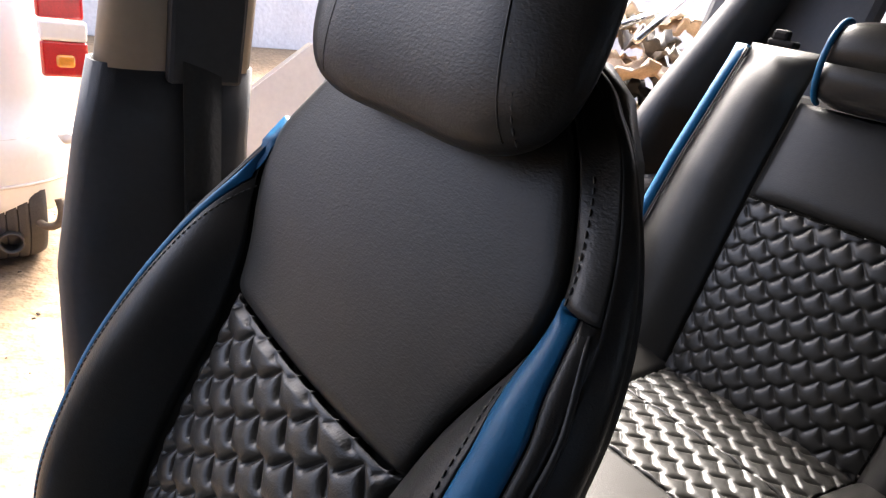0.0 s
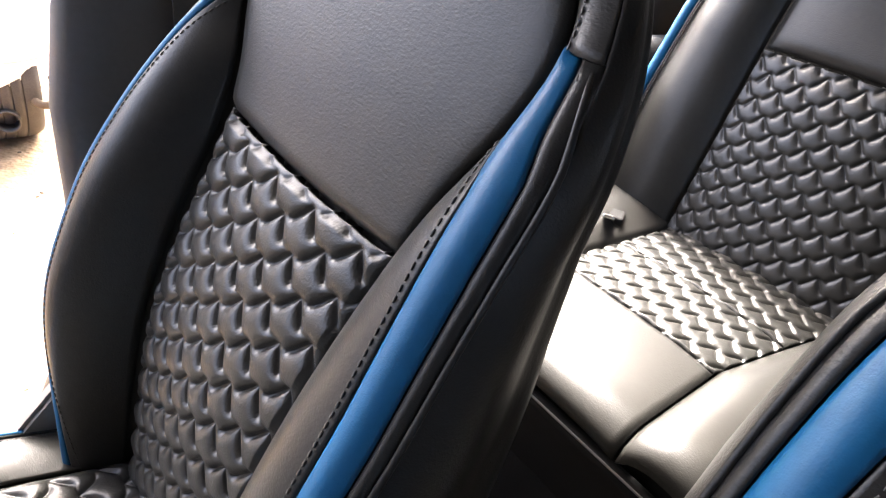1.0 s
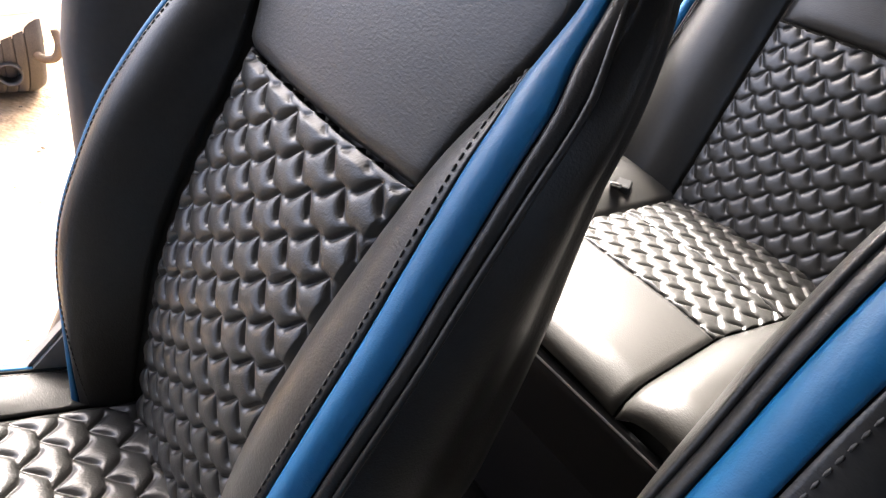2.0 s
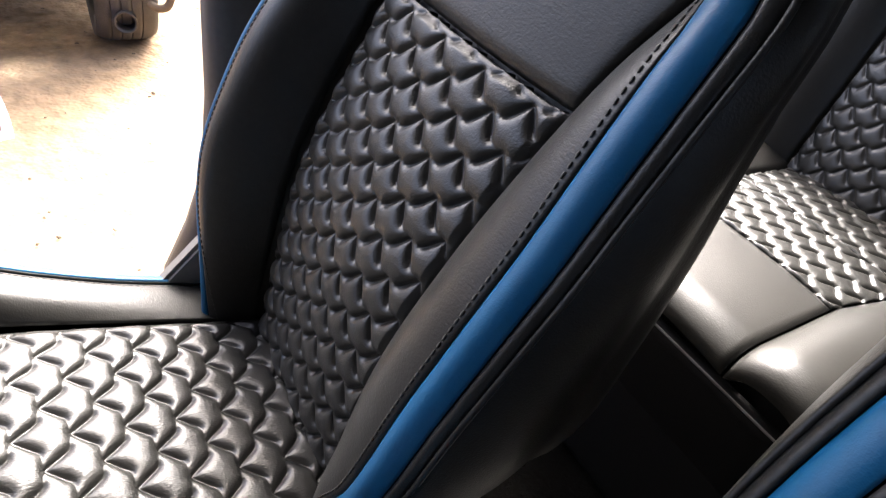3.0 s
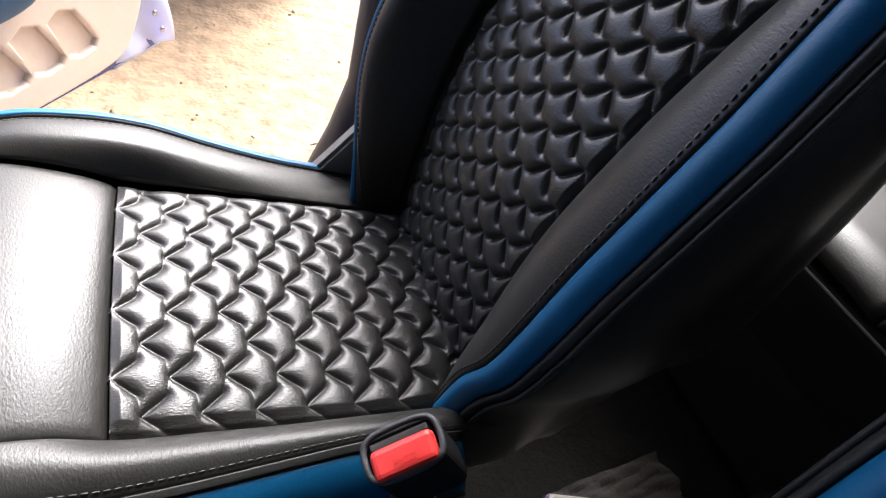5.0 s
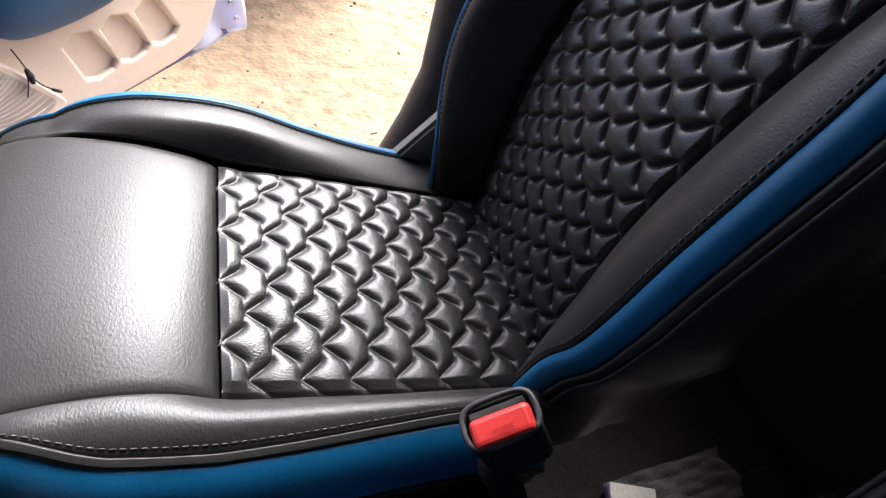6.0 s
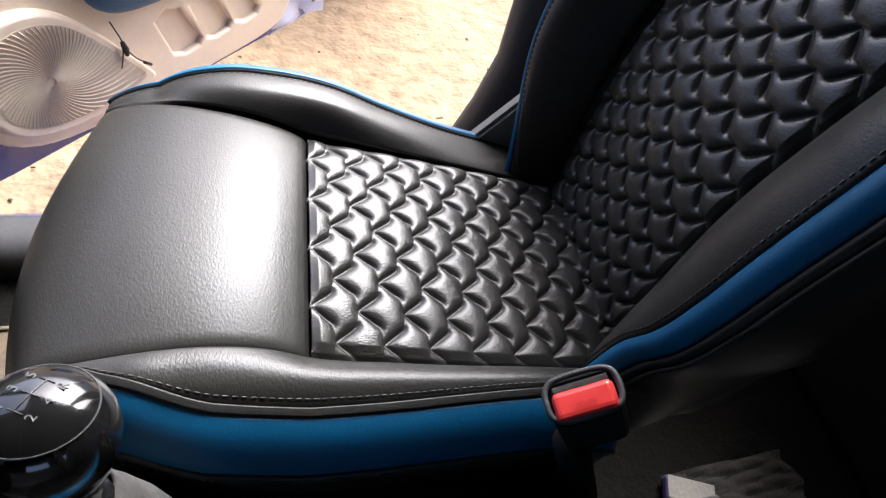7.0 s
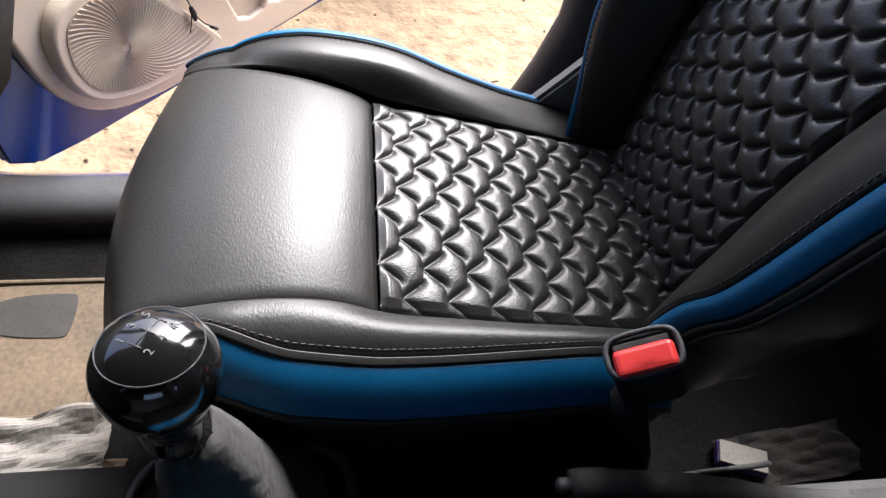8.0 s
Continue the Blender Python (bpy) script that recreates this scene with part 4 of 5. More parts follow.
        tube("front_seam", [(mir(x), 0.425, 0.552) for x in np.linspace(-0.34, CX - 0.002, 12)], 0.0028, THREAD_PALE, bench, sides=6)
    box("bench_base", (1.24, 0.55, 0.40), (CX, 0.74, 0.36), PLASTIC, bench, "", 0.03)
    box("back_core", (1.22, 0.10, 0.62), (CX, 1.20, 0.80), PLASTIC, bench, "", 0.03, Matrix.Rotation(radians(-15), 4, "X"))
    return bench


rear_bench()
latch = thing("seat_release_knob", "small black release knob on top of the rear backrest", "knob")
box("base", (0.05, 0.03, 0.012), (-0.195, 1.135, 1.192), PLASTIC, latch, "", 0.004)
box("tab", (0.03, 0.02, 0.02), (-0.20, 1.13, 1.205), PLASTIC, latch, "", 0.006)
rb = thing("rear_buckle", "pale rear seat belt tongue lying on the bench", "belt buckle")
box("tongue", (0.022, 0.05, 0.008), (-0.155, 0.80, 0.625), CHROME, rb, "bright metal tongue", 0.003, Matrix.Rotation(0.5, 4, "Z") @ Matrix.Rotation(-0.5, 4, "X"))
box("socket", (0.028, 0.04, 0.016), (-0.165, 0.84, 0.612), PLASTIC, rb, "", 0.004, Matrix.Rotation(0.5, 4, "Z"))

# ---- belt buckle beside the driver seat ----
buckle = thing("belt_buckle", "black seat belt buckle with a red release button", "belt buckle")
bw, bn = Vector((0, 0.90, 0.43)).normalized(), Vector((0.12, -0.40, 0.90))
bn = (bn - bw * bn.dot(bw)).normalized()
by = bn.cross(bw)
bk = Matrix(((bw.x, by.x, bn.x, 0.240), (bw.y, by.y, bn.y, -0.137), (bw.z, by.z, bn.z, 0.636), (0, 0, 0, 1))) @ Matrix.Scale(0.87, 4)


def buckle_part(name, size, at, material, label="", bevel=0.003):
    bm = box_bm(size, at, bevel, 3)
    bmesh.ops.transform(bm, matrix=bk, verts=bm.verts)
    return put(name, bm, material, buckle, label)


buckle_part("housing", (0.062, 0.040, 0.10), (0, 0, -0.052), PLASTIC, "", 0.010)
rim_pts = rounded([(-0.030, -0.018), (0.0, -0.0185), (0.030, -0.018), (0.031, 0.0), (0.030, 0.018), (0.0, 0.0185), (-0.030, 0.018), (-0.031, 0.0)], 5)
tube("collar", [bk @ Vector((x * 1.02, y * 1.06, -0.001)) for x, y in rim_pts], 0.0024, PLASTIC_GREY, buckle, "grey rounded top rim", 8, True)
buckle_part("slot", (0.048, 0.006, 0.004), (0, 0.0085, 0.0), RUBBER, "", 0.001)
button = buckle_part("release_button", (0.053, 0.0255, 0.012), (0, -0.0065, -0.0005), RED, "red release button with raised lettering", 0.0055)
txt = bpy.data.curves.new("press", "FONT")
txt.body, txt.size, txt.extrude, txt.align_x, txt.align_y = "PRESS", 0.0075, 0.0003, "CENTER", "CENTER"
txt.materials.append(RED)
press = new("lettering", txt)
press.parent = button
press.matrix_basis = bk @ pose(0, -0.0105, 0.0057)
tube("stalk", [(0.236, -0.12, 0.55), (0.232, -0.07, 0.42), (0.228, -0.03, 0.28), (0.225, -0.02, 0.22)], 0.016, PLASTIC, buckle, "black stalk", sides=10)

# ---- gear lever ----
lever = thing("gear_lever", "glossy black gear knob over a grey gaiter", "gear lever")
tilt = Matrix.Rotation(radians(-9), 4, "Y") @ Matrix.Rotation(radians(-4), 4, "X") @ Matrix.Scale(0.94, 4)
KN = Vector((0.281, -0.456, 0.712))
prof = [(0.0, -0.074), (0.0165, -0.074), (0.0185, -0.071), (0.0195, -0.062), (0.0205, -0.050), (0.0225, -0.040), (0.0265, -0.030), (0.0315, -0.020), (0.0350, -0.010), (0.0366, 0.0), (0.0362, 0.009), (0.0335, 0.017), (0.0292, 0.0240)]
lathe("knob", prof + [(0.0288, 0.0244), (0.0240, 0.0288), (0.0170, 0.0328), (0.0090, 0.0352), (0.0, 0.036)], GLOSS, lever, "glossy black ball knob", KN, tilt, 56)
ring = [tuple(Matrix.Translation(KN) @ tilt @ Vector((0.0291 * math.cos(a), 0.0291 * math.sin(a), 0.0243))) for a in np.linspace(0, 2 * math.pi, 49)[:-1]]
tube("cap_ring", ring, 0.0005, PLASTIC_GREY, lever, "", 5, True)


def cap_text(body, x, y, size):
    c = bpy.data.curves.new("digit", "FONT")
    c.body, c.size, c.extrude, c.align_x, c.align_y = body, size * 0.85, 0.0002, "CENTER", "CENTER"
    c.materials.append(WHITE_INK)
    ob = new("digit", c)
    ob.parent = lever
    r2 = x * x + y * y
    ob.matrix_basis = Matrix.Translation(KN) @ tilt @ pose(x, y, 0.0364 - 10.5 * r2, 0, 0, 155)


GC, GS = math.cos(radians(-25)), math.sin(radians(-25))
for body, gx, gy in (("1", -0.0105, 0.009), ("2", -0.0105, -0.009), ("3", 0.0, 0.010), ("4", 0.0, -0.010), ("5", 0.0105, 0.009), ("R", 0.0105, -0.009)):
    cap_text(body, -(gx * GC - gy * GS), -(gx * GS + gy * GC), 0.0088)
for a, b in (((-0.0105, 0), (0.0105, 0)), ((-0.0105, -0.0045), (-0.0105, 0.0045)), ((0, -0.005), (0, 0.005)), ((0.0105, -0.0045), (0.0105, 0.0045))):
    p = [Matrix.Translation(KN) @ tilt @ Vector((x, y, 0.0363 - 10.5 * (x * x + y * y))) for x, y in [(gx * GC - gy * GS, gx * GS + gy * GC) for gx, gy in (a, ((a[0] + b[0]) / 2, (a[1] + b[1]) / 2), b)]]
    tube("shift_line", p, 0.0003, WHITE_INK, lever, "", 5)
tube("rod", [tuple(KN + Vector((0.006, 0.002, -0.06))), (0.284, -0.45, 0.50)], 0.015, GLOSS, lever, "", 10)
P = []
for k, (h, rx, ry) in enumerate(((0.645, 0.016, 0.016), (0.625, 0.022, 0.022), (0.58, 0.032, 0.034), (0.54, 0.036, 0.040), (0.49, 0.048, 0.054), (0.455, 0.062, 0.072), (0.445, 0.066, 0.076))):
    ringp = []
    for j in range(41):
        a = 2 * math.pi * j / 40
        q = 1 + 0.07 * math.sin(4 * a + k) * (0.3 < k / 6 < 0.95)
        ringp.append((0.283 + rx * q * math.copysign(abs(math.cos(a)) ** 0.7, math.cos(a)), -0.455 + ry * q * math.copysign(abs(math.sin(a)) ** 0.7, math.sin(a)), h))
    P.append(ringp)
shell("gaiter", P, 0.003, mat("grey_cloth_gaiter", (0.045, 0.043, 0.041), 0.9, scale=20, vary=0.3, grain2=0.4, scale2=60), lever, "grey cloth gaiter")

console = thing("centre_console", "black plastic console between the front seats", "console")
P = []
for y in np.linspace(-0.84, -0.08, 30):
    top = 0.44 if y < -0.32 else 0.40
    top = 0.44 - 0.05 * min(1, max(0, (y + 0.36) / 0.08))
    P.append([(0.205, y, 0.17), (0.212, y, top - 0.05), (0.222, y, top - 0.012), (0.24, y, top), (0.30, y, top + 0.004), (0.36, y, top), (0.378, y, top - 0.012), (0.388, y, top - 0.05), (0.395, y, 0.17)])
shell("tray", P, 0.006, PLASTIC, console, flip=True)
tube("rim", [(0.30 + 0.082 * math.copysign(abs(math.cos(a)) ** 0.5, math.cos(a)), -0.455 + 0.098 * math.copysign(abs(math.sin(a)) ** 0.5, math.sin(a)), 0.446) for a in np.linspace(0, 6.283, 41)[:-1]], 0.005, PLASTIC_GREY, console, "", 8, True)
brake = thing("handbrake", "black handbrake lever with a rubber grip", "handbrake")
tube("grip", smooth_path([(0.283, -0.165, 0.478), (0.287, -0.10, 0.472), (0.292, -0.02, 0.455), (0.30, 0.06, 0.43), (0.30, 0.14, 0.405)], 26), [0.0135, 0.016, 0.0165, 0.0165] + [0.0155] * 14 + [0.017] * 8, RUBBER, brake, "", 14)
lathe("button", [(0, 0), (0.007, 0), (0.0075, 0.010), (0.0055, 0.013), (0, 0.0135)], PLASTIC_GREY, brake, "", (0.283, -0.164, 0.478), Matrix.Rotation(radians(92), 4, "X"), 20)
box("boot", (0.06, 0.16, 0.03), (0.30, 0.16, 0.385), RUBBER, brake, "", 0.012, seg=3)

# ---- things on the floor ----
def crumpled(name, x0, x1, y0, y1, z, amp, seed, material, label, category, turn=0.0, fold=0.0):
    r = np.random.default_rng(seed)
    n = 26
    xs, ys = np.meshgrid(np.linspace(0, 1, n), np.linspace(0, 1, n), indexing="ij")
    Z = np.zeros((n, n))
    for k in range(10):
        a, f = r.uniform(0, 6.28), r.uniform(3, 16)
        Z += amp * np.abs(np.sin(f * (xs * math.cos(a) + ys * math.sin(a)) + r.uniform(0, 6))) / (1 + 0.15 * f)
    jag = 0.02 * np.sin(9 * xs + 3) * (ys > 0.9) + 0.02 * np.sin(11 * ys) * (xs > 0.9)
    cx, cy = (x0 + x1) / 2, (y0 + y1) / 2
    px, py = (xs - 0.5 + jag) * (x1 - x0), (ys - 0.5 + jag) * (y1 - y0)
    c, s = math.cos(turn), math.sin(turn)
    P = np.stack([cx + px * c - py * s, cy + px * s + py * c, z + 0.002 + Z + fold * xs ** 3], -1)
    ob = shell(name, P, 0.0015, material)
    ob.data.polygons.foreach_set("use_smooth", [False] * len(ob.data.polygons))
    return tagged(ob, label, category)


FL = 0.160
mat_a = thing("floor_mat", "tan cardboard floor mat with a worn dark patch", "floor mat")
box("sheet", (0.23, 0.26, 0.006), (-0.07, -0.87, FL + 0.005), CARDBOARD, mat_a, "", 0.002, Matrix.Rotation(0.03, 4, "Z"))
prism("worn_patch", rounded([(-0.165, -0.93), (-0.165, -0.80), (-0.163, -0.795), (-0.125, -0.79), (-0.085, -0.793), (-0.083, -0.80), (-0.088, -0.93)], 4), 0.0015, Matrix.Translation((0, 0, FL + 0.0085)), mat("worn_felt", (0.026, 0.024, 0.021), 0.95, scale=25, vary=0.5), mat_a, "dark worn patch")
for sx, w, h in ((-0.19, 0.008, 0.26), (0.045, 0.008, 0.26)):
    box("raised_rim", (w, h, 0.008), (sx, -0.87, FL + 0.009), CARDBOARD, mat_a, "", 0.003)
box("raised_rim", (0.24, 0.008, 0.008), (-0.07, -0.737, FL + 0.009), CARDBOARD, mat_a, "", 0.003)
crumpled("paper", 0.055, 0.16, -0.88, -0.68, FL, 0.013, 3, PAPER, "crumpled grubby paper sheet on the car floor", "paper", 0.1)
crumpled("cardboard_scrap", 0.115, 0.19, -0.84, -0.66, FL + 0.004, 0.006, 5, CARDBOARD, "torn cardboard scrap on the car floor", "cardboard")
crumpled("paper", 0.02, 0.10, -0.94, -0.84, FL + 0.012, 0.004, 11, PAPER, "folded white printed paper on the floor", "paper", 0.3)
# rear sheet: a much darker card brown stands in for the floor's shade
crumpled("cardboard_sheet", 0.125, 0.205, 0.16, 0.37, FL, 0.006, 9, mat("shaded_brown_card", (0.014, 0.0115, 0.009), 0.95, scale=14, vary=0.5), "brown cardboard on the rear floor, coloured dark for the shade there", "cardboard", 0.1)
box_ob = thing("small_carton", "small white and violet printed carton lying on the floor", "carton")
box("carton_side", (0.036, 0.070, 0.016), (0.168, 0.185, FL + 0.020), PURPLE, box_ob, "violet side", 0.002, Matrix.Rotation(-0.35, 4, "Z"))
box("carton_top", (0.034, 0.068, 0.004), (0.168, 0.185, FL + 0.0305), PAPER, box_ob, "white top", 0.0015, Matrix.Rotation(-0.35, 4, "Z"))
tagged(tube("seat_wire", smooth_path([(0.20, -0.04, 0.26), (0.215, 0.02, 0.20), (0.19, 0.08, 0.19), (0.20, 0.14, 0.24), (0.19, 0.2, 0.22)], 24), 0.004, RUBBER, sides=8), "black wiring under the seat", "cable")

# ---- open driver door ----
door = thing("driver_door", "open blue car door with beige inner panel and speaker", "car door")
DH, DD = Vector((-0.42, -0.90, 0)), Vector((-0.786, 0.613, 0)).normalized()
DN = Vector((DD.y, -DD.x, 0))
DM = Matrix(((DD.x, 0, DN.x, DH.x), (DD.y, 0, DN.y, DH.y), (0, 1, 0, 0), (0, 0, 0, 1)))


def on_door(bm):
    bmesh.ops.transform(bm, matrix=DM, verts=bm.verts)
    return bm


def door_pts(pts):
    return [DM @ Vector(p) for p in pts]


shell_out = [(-0.05, 0.23), (0.0, 0.195), (0.10, 0.185), (0.99, 0.165), (1.0, 0.19), (1.005, 0.40), (1.03, 0.60), (1.03, 0.92), (0.9, 0.94), (0.0, 0.90), (-0.05, 0.85)]
prism("door_shell", shell_out, -0.10, DM @ Matrix.Translation((0, 0, -0.022)), BODY_BLUE, door, "glossy blue door shell", 0.008)
inner_out = [(0.025, 0.86), (0.03, 0.50), (0.045, 0.36), (0.085, 0.275), (0.15, 0.228), (0.25, 0.205), (0.45, 0.200), (0.78, 0.192), (0.84, 0.215), (0.885, 0.27), (0.925, 0.34), (0.955, 0.44), (0.97, 0.56), (0.975, 0.84), (0.9, 0.88), (0.1, 0.885)]
inner_out = rounded(inner_out, 3)


def pocket_outline(k):
    return [(0.458 + 0.092 * k + 0.0 * y + x, 0.31 + y) for x, y in ((0.0, 0.040), (0.03, 0.055), (0.066, 0.045), (0.112, -0.035), (0.100, -0.048), (0.060, -0.052), (0.030, -0.040))]


def door_panel():
    bm = bmesh.new()
    edges = []
    for loop in [inner_out] + [pocket_outline(k) for k in range(3)]:
        vs = [bm.verts.new((x, y, 0)) for x, y in loop]
        edges += [bm.edges.new((a, b)) for a, b in zip(vs, vs[1:] + vs[:1])]
    bmesh.ops.triangle_fill(bm, edges=edges, use_beauty=True)
    inside = [f for f in bm.faces if any(_in(f.calc_center_median(), pocket_outline(k)) for k in range(3))]
    bmesh.ops.delete(bm, geom=inside, context="FACES_ONLY")
    ext = bmesh.ops.extrude_face_region(bm, geom=list(bm.faces))
    bmesh.ops.translate(bm, vec=(0, 0, -0.022), verts=[v for v in ext["geom"] if isinstance(v, bmesh.types.BMVert)])
    bmesh.ops.recalc_face_normals(bm, faces=bm.faces)
    top = [e for e in bm.edges if len(e.link_faces) == 2 and e.calc_face_angle(0) > 1.0 and all(v.co.z > -0.001 for v in e.verts)]
    bmesh.ops.bevel(bm, geom=top, offset=0.007, segments=3, affect="EDGES", profile=0.5)
    return on_door(bm)


def _in(p, loop):
    c = False
    for (x0, y0), (x1, y1) in zip(loop, loop[1:] + loop[:1]):
        if (y0 > p.y) != (y1 > p.y) and p.x < (x1 - x0) * (p.y - y0) / (y1 - y0) + x0:
            c = not c
    return c


panel = put("inner_panel", door_panel(), BEIGE, door, "beige plastic inner panel with three recesses")
for k in range(3):
    o = pocket_outline(k)
    prism("recess_floor", o, 0.004, DM @ Matrix.Translation((0, 0, -0.018)), BEIGE, panel)
# speaker pod and grille
pod = [(0.085, 0.455), (0.075, 0.36), (0.10, 0.29), (0.16, 0.255), (0.26, 0.240), (0.36, 0.243), (0.415, 0.252), (0.425, 0.262), (0.405, 0.285), (0.36, 0.345), (0.30, 0.42), (0.24, 0.47), (0.16, 0.485)]
pod = rounded(pod, 5)
cushion_block("speaker_pod", pod, 0.022, DM, BEIGE, panel, "beige raised speaker surround", 0.07)
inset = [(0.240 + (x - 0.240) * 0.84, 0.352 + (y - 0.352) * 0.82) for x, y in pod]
# backing behind the ribs, with their shade put into its colour
grille = prism("speaker_grille", inset, 0.003, DM @ Matrix.Translation((0, 0, 0.0205)), GRILLE_SHADE, panel, "beige speaker grille backing, darker for the shade between its ribs", 0.0)


def clip_to(loop, pts):
    out, cur = [], []
    for p in pts:
        if _in(Vector((p[0], p[1], 0)), loop):
            cur.append(p)
        else:
            if len(cur) > 2:
                out.append(cur)
            cur = []
    return out + ([cur] if len(cur) > 2 else [])


verts, faces = [], []
c0 = (0.205, 0.352)
for k in range(72):
    a0 = 2 * math.pi * k / 72
    line = []
    for i in range(60):
        r = 0.008 + i * 0.0040
        a = a0 + 0.9 * (r / 0.12) ** 0.6 * (1 if k % 1 == 0 else -1)
        line.append((c0[0] + r * math.cos(a), c0[1] + r * math.sin(a)))
    for seg in clip_to(inset, line):
        for (xa, ya), (xb, yb2) in zip(seg, seg[1:]):
            d = Vector((xb - xa, yb2 - ya))
            nrm = Vector((-d.y, d.x)).normalized() * 0.0011
            b = len(verts)
            for (x, y), h, sgn in (((xa, ya), 0.0235, 1), ((xa, ya), 0.0235, -1), ((xb, yb2), 0.0235, -1), ((xb, yb2), 0.0235, 1)):
                verts.append(DM @ Vector((x + nrm.x * sgn, y + nrm.y * sgn, h)))
            for (x, y) in ((xa, ya), (xb, yb2)):
                verts.append(DM @ Vector((x, y, 0.0262)))
            faces += [(b, b + 3, b + 5, b + 4), (b + 1, b + 4, b + 5, b + 2)]
under("grille_ribs", mesh_of("grille_ribs", verts, faces, BEIGE), grille, "fine curved beige ribs")
# armrest, blue padded
P = []
for x in np.linspace(0.0, 1.0, 40):
    s = 0.30 + 0.36 * x
    e = (1 - abs(2 * x - 1) ** 6) ** 0.5
    P.append([(DM @ Vector((s, 0.515 + 0.115 * e * math.sin(a) * (1 if math.sin(a) > 0 else 0.85 + 0.15 * math.sin(math.pi * x)), 0.012 + 0.05 * e * math.cos(a)))) for a in np.linspace(-1.571, 1.571, 20)])
shell("armrest", [[tuple(v) for v in row] for row in P], 0.008, BLUE, door, "padded blue leather door insert")
# dark tie hanging at the speaker corner
tie = thing("cable_tie", "black knotted thread hanging on the door panel", "thread")
tube("strand", door_pts(smooth_path([(0.345, 0.405, 0.02), (0.352, 0.375, 0.027), (0.357, 0.350, 0.031), (0.375, 0.322, 0.030), (0.400, 0.300, 0.028)], 20)), 0.0013, RUBBER, tie, sides=6)
tube("strand", door_pts(smooth_path([(0.352, 0.36, 0.030), (0.346, 0.338, 0.030), (0.338, 0.318, 0.029)], 10)), 0.0012, RUBBER, tie, sides=6)
tube("knot", door_pts([(0.352, 0.366, 0.030), (0.354, 0.352, 0.032), (0.356, 0.338, 0.030)]), [0.004, 0.0065, 0.004], RUBBER, tie, sides=8)
tube("strand_end", door_pts([(0.388, 0.308, 0.029), (0.404, 0.295, 0.028)]), 0.003, RUBBER, tie, sides=6)
# loose clear film with screws at the lower rear corner
P = []
for i, u in enumerate(np.linspace(0, 1, 14)):
    row = []
    for v in np.linspace(0, 1, 16):
        s = 0.80 + 0.20 * u * (1 - 0.25 * v) + 0.02 * v
        z = 0.170 + 0.02 * (1 - u) + (0.34 * v) * (0.25 + 0.75 * u)
        row.append(tuple(DM @ Vector((s, z, -0.012 + 0.010 * math.sin(7 * u + 5 * v) * (0.4 + u)))))
    P.append(row)
film = shell("protective_film", P, 0.0006, FILM, door, "loose clear protective film")
for s, z in ((0.945, 0.262), (0.962, 0.214), (0.935, 0.33)):
    lathe("screw", [(0, 0), (0.008, 0), (0.0075, 0.003), (0.004, 0.005), (0, 0.0055)], CHROME, door, "small steel screw", DM @ Vector((s, z, -0.006)), DM.to_3x3().to_4x4(), 14)
prism("door_edge", [(0.80, 0.168), (1.0, 0.168), (1.0, 0.5), (0.962, 0.46), (0.935, 0.345), (0.895, 0.27), (0.84, 0.21)], 0.006, DM @ Matrix.Translation((0, 0, -0.0285)), mat("pale_blue_primer", (0.36, 0.42, 0.62), 0.35, scale=8, vary=0.12, coat=0.4), door, "pale blue painted door edge", 0.002)

# ---- white vehicle parked outside ----
wcar = thing("white_car", "white hatchback parked outside with its tail towards the car", "car")
WX = -2.30
P = []
for y in np.linspace(-1.40, 0.40, 46):
    c = abs((y + 0.50) / 0.90)
    edge = max(0.0, 1 - c ** 5) ** 0.5
    prof = []
    for z, x in ((0.115, -0.06), (0.125, -0.015), (0.19, 0.02), (0.36, 0.035), (0.44, 0.03), (0.47, 0.0), (0.60, -0.015), (0.82, -0.03), (0.95, -0.07), (1.25, -0.30), (1.42, -0.46), (1.47, -0.62)):
        prof.append((WX + x - 0.42 * (1 - edge), y, z))
    P.append(prof)
shell("tail_body", P, 0.01, WHITE_PAINT, wcar, "white painted tail and bumper", flip=True)
for sgn, y in ((1, 0.40), (-1, -1.40)):
    Q = [[(WX - 0.42 - 2.9 * t, y + sgn * 0.0, z) for z in (0.16, 0.3, 0.5, 0.8, 0.97)] for t in np.linspace(0, 1, 12)]
    shell("flank", Q, 0.01, WHITE_PAINT, wcar, "white flank", flip=(sgn > 0))
Q = [[(WX - 0.62 - 2.0 * t, y, 1.47 + 0.04 * (1 - (2 * t - 1) ** 2)) for y in np.linspace(-1.25, 0.25, 10)] for t in np.linspace(0, 1, 10)]
shell("roof", Q, 0.02, WHITE_PAINT, wcar)
for z0, z1, m in ((0.665, 0.79, "r"), (0.70, 0.745, "a"), (0.79, 0.86, "w"), (0.86, 1.0, "r")):
    x0 = WX - 0.012 if z0 < 0.85 else WX - 0.06
    box("tail_lamp", (0.05, 0.15 if m != "a" else 0.06, z1 - z0), (x0 + (0.012 if m == "a" else 0), 0.322, (z0 + z1) / 2), {"r": TAIL_RED, "a": TAIL_AMBER, "w": WHITE_PAINT}[m], wcar, "red and amber tail lamp" if m != "w" else "clear lamp lens", 0.012, seg=3)
for zz in (0.435, 0.255):
    tube("bumper_crease", [(WX + (0.04 if zz < 0.3 else 0.035) - 0.42 * (1 - max(0.0, 1 - abs((y + 0.5) / 0.9) ** 5) ** 0.5), y, zz) for y in np.linspace(-1.3, 0.36, 30)], 0.006, CREAM, wcar, sides=6)
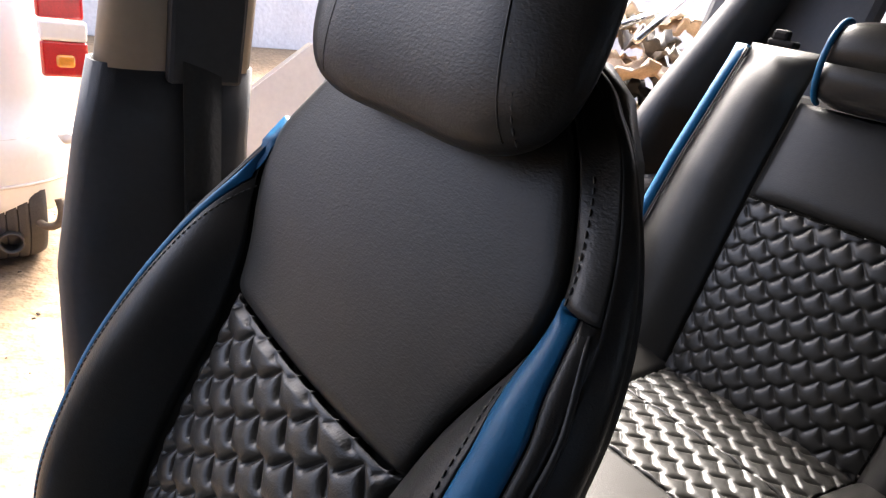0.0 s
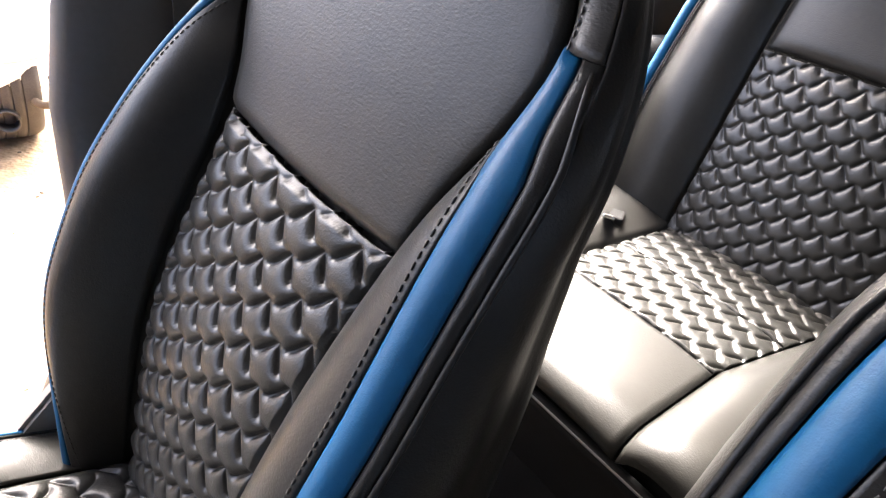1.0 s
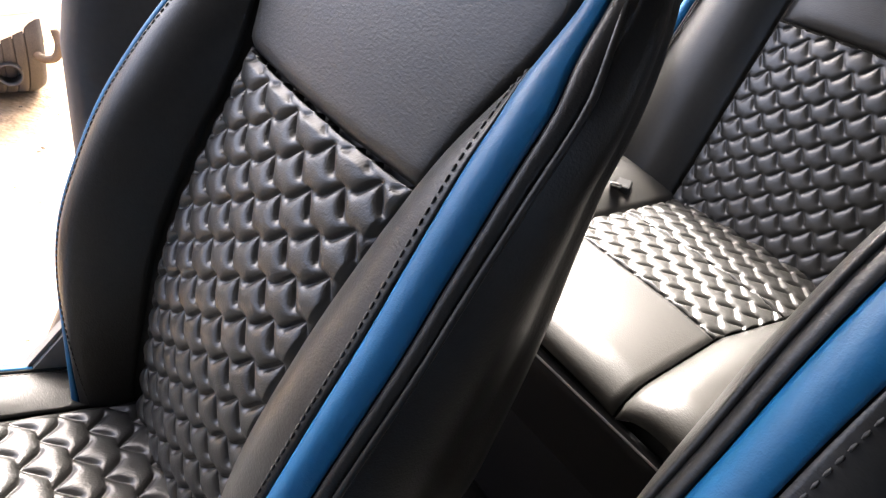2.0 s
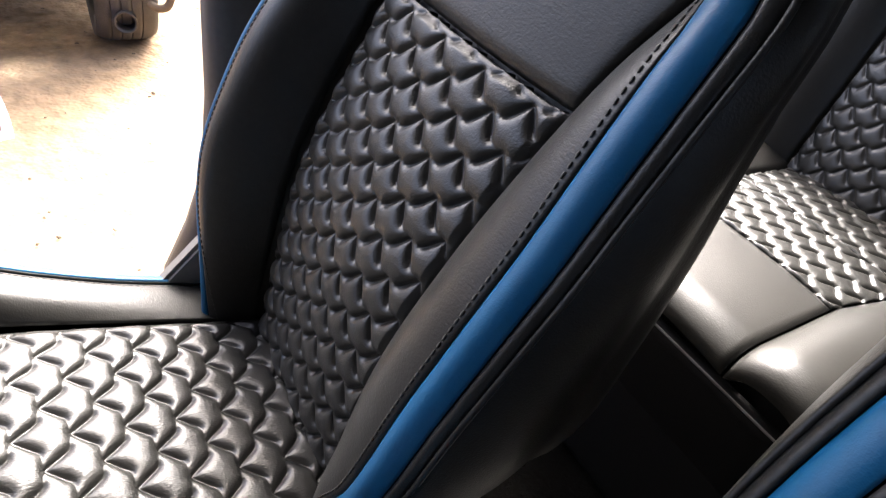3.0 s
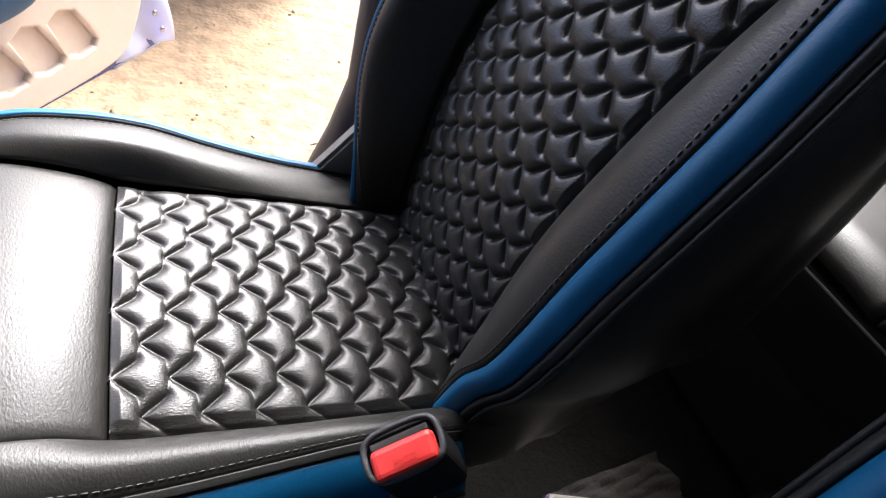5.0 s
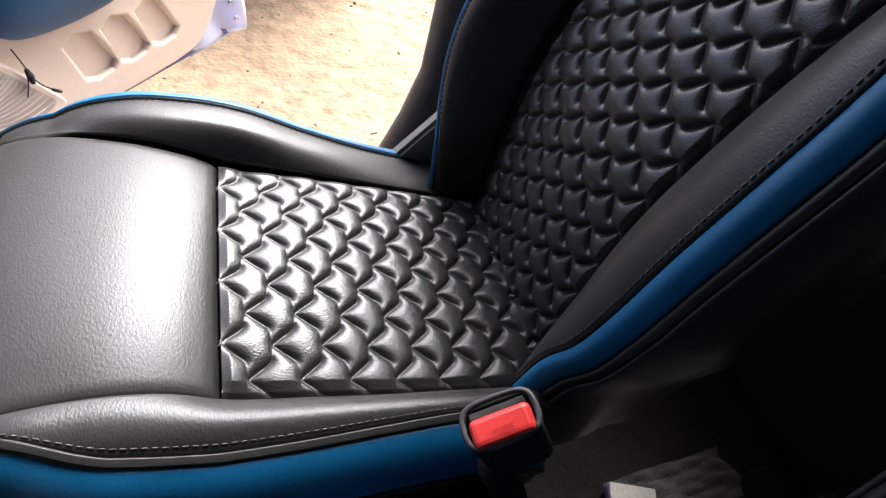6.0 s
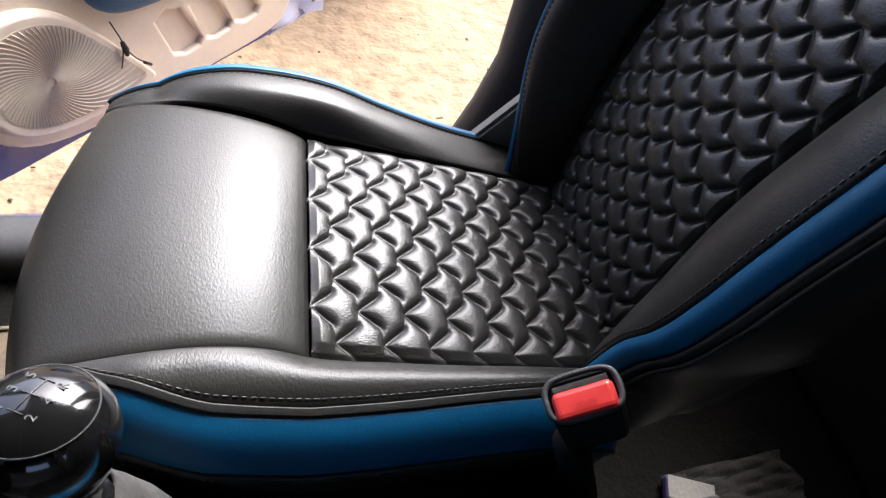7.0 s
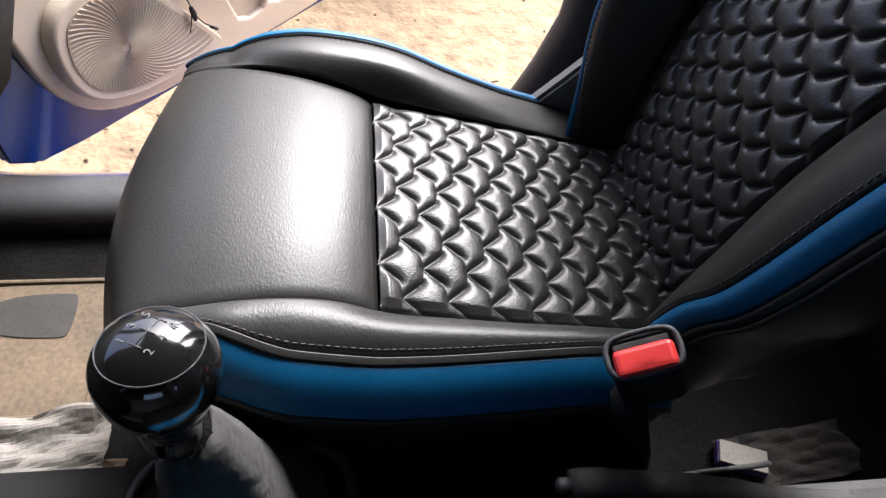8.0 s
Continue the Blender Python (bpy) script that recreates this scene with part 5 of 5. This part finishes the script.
lathe("sensor_plug", [(0, 0), (0.024, 0), (0.022, 0.05), (0.017, 0.055), (0, 0.056)], CREAM, wcar, "", (WX + 0.02, 0.30, 0.455), Matrix.Rotation(radians(90), 4, "Y"), 18)
tube("tow_hook", smooth_path([(WX - 0.08, 0.17, 0.13), (WX - 0.02, 0.21, 0.085), (WX, 0.255, 0.09), (WX, 0.275, 0.14), (WX - 0.02, 0.27, 0.19)], 24), 0.016, PEBBLE, wcar, "rusty brown tow hook", sides=10)


def wheel(y):
    w = thing("wheel", "", "")
    w.parent = wcar
    prof = []
    for k in range(13):
        a = -1 + 2 * k / 12
        prof.append((0.285 * (1 - 0.075 * abs(a) ** 4), a * 0.115))
    grooved = []
    for k_, (r, h) in enumerate(prof):
        grooved.append((r, h))
        if k_ in (3, 5, 7, 9):
            grooved += [(r, h + 0.0025), (r - 0.008, h + 0.0030), (r - 0.008, h + 0.0065), (r, h + 0.007)]
    full = [(0.0, -0.06), (0.18, -0.06), (0.19, -0.108)] + grooved + [(0.19, 0.108), (0.18, 0.06), (0.0, 0.06)]
    lathe("tyre", full, TYRE, w, "dusty grooved tyre", (WX - 0.30, y, G + 0.275), Matrix.Rotation(radians(90), 4, "X"), 64)
    lathe("rim", [(0, 0), (0.17, 0), (0.178, 0.01), (0.15, 0.02), (0.05, 0.028), (0, 0.03)], CHROME, w, "steel rim", (WX - 0.30, y + 0.066, G + 0.275), Matrix.Rotation(radians(-90), 4, "X"), 32)


wheel(0.115)
wheel(-1.15)
ex = Matrix.Rotation(radians(90), 4, "Y") @ Matrix.Rotation(radians(8), 4, "X")
lathe("exhaust", [(0.040, -0.30), (0.040, 0.0), (0.043, 0.004), (0.043, 0.008), (0.036, 0.008), (0.035, -0.02), (0.033, -0.2), (0.0, -0.2)], SOOT, wcar, "sooty exhaust pipe", (WX + 0.0, 0.10, 0.03), ex, 30)
box("underbody", (1.0, 1.5, 0.14), (WX - 0.72, -0.50, 0.11), RUBBER, wcar, "dark underbody", 0.03)

# ---- beige panel and heap of offcuts behind the rear door ----
leaning = thing("leaning_panel", "cream trim panel leaning outside behind the car", "panel")
prism("board", [(-0.55, 0.0), (0.45, 0.0), (0.62, 0.55), (0.25, 0.95), (-0.15, 1.02), (-0.6, 0.6)], 0.04, Matrix.Translation((-2.0, 1.30, G)) @ Matrix.Rotation(radians(62), 4, "Z") @ Matrix.Rotation(radians(80), 4, "X"), CREAM, leaning, "", 0.015)
box("rib", (0.06, 0.5, 0.05), (-1.96, 1.18, 0.50), CREAM, leaning, "", 0.012, Matrix.Rotation(radians(35), 4, "X"))
trestle = thing("work_table", "low work table under the heap outside", "table")
box("top", (0.8, 1.3, 0.04), (-1.72, 2.75, 0.52), CARDBOARD, trestle, "", 0.006)
for x in (-2.05, -1.45):
    for y in (2.2, 3.1):
        box("leg", (0.05, 0.05, 0.63), (x, y, 0.185), SOOT, trestle, "", 0.004)
r = random.Random(3)
for k in range(26):
    y, x, z = 2.25 + 1.0 * r.random(), -1.40 - 0.6 * r.random(), 0.56 + 0.026 * k
    m = (CLOTH, CREAM, CLOTH, PAPER, CLOTH, RUBBER)[k % 6]
    pts = []
    n = 12
    ph, q = r.uniform(0, 6), r.uniform(0.10, 0.22)
    for i in range(n):
        pts.append([(x + q * (i / n - 0.5) * 2 + 0.02 * math.sin(3 * j + ph), y + q * 1.4 * (j / n - 0.5) * 2, z + 0.05 * math.sin(i * 0.8 + ph) * math.cos(j * 0.7 + ph) + 0.02 * math.sin(2.2 * i + j)) for j in range(n)])
    tagged(shell("leather_offcut", pts, 0.012, m), "crumpled tan and cream upholstery piece in a heap", "offcut", "heap of offcuts")
for k in range(4):
    tagged(tube("metal_rod", [(-1.3 - 0.2 * k, 2.25 + 0.1 * k, 1.1 + 0.03 * k), (-1.55 - 0.1 * k, 2.95, 1.35 - 0.09 * k)], 0.016, CHROME, sides=10), "bright bent metal rod on the heap", "rod", "rods on the heap")
# far wall that closes the yard
structure(box("yard_wall", (0.2, 26, 3.0), (-9.0, 2.0, 1.37), PLASTER, bevel=0.02), "pale sunlit plaster wall across the yard", "wall")
structure(box("yard_wall_end", (14, 0.2, 3.0), (-2.0, 9.0, 1.37), PLASTER, bevel=0.02), "pale sunlit plaster wall across the yard", "wall")

# ---- unseen workshop, added around the car to block light, open towards the yard ----
# very dark plaster, so that little light bounces back into the car
LIGHT_BLOCK = mat("dark_light_block", (0.03, 0.029, 0.027), 0.9, scale=1.4, vary=0.2, grain2=0.3, scale2=12)
structure(box("shade_roof", (5.7, 11.0, 0.12), (2.25, 0.6, 2.68), LIGHT_BLOCK, bevel=0.01), "unseen dark roof added over the car to block sky light", "roof")
# its unseen far side has two wide openings, inferred from paired gear knob highlights
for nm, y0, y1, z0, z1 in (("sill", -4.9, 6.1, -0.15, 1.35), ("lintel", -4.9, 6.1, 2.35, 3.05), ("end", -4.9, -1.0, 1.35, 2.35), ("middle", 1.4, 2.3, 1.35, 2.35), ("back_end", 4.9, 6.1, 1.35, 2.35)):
    structure(box("shade_wall_" + nm, (0.2, y1 - y0, z1 - z0), (5.0, (y0 + y1) / 2, (z0 + z1) / 2), LIGHT_BLOCK, bevel=0.004), "unseen dark wall with wide openings, added to limit fill light", "wall")
structure(box("shade_wall_front", (5.4, 0.2, 3.2), (2.35, -4.9, 1.45), LIGHT_BLOCK, bevel=0.01), "unseen dark wall added to limit fill light", "wall")
structure(box("shade_wall_back", (5.4, 0.2, 3.2), (2.35, 6.1, 1.45), LIGHT_BLOCK, bevel=0.01), "unseen dark wall added to limit fill light", "wall")
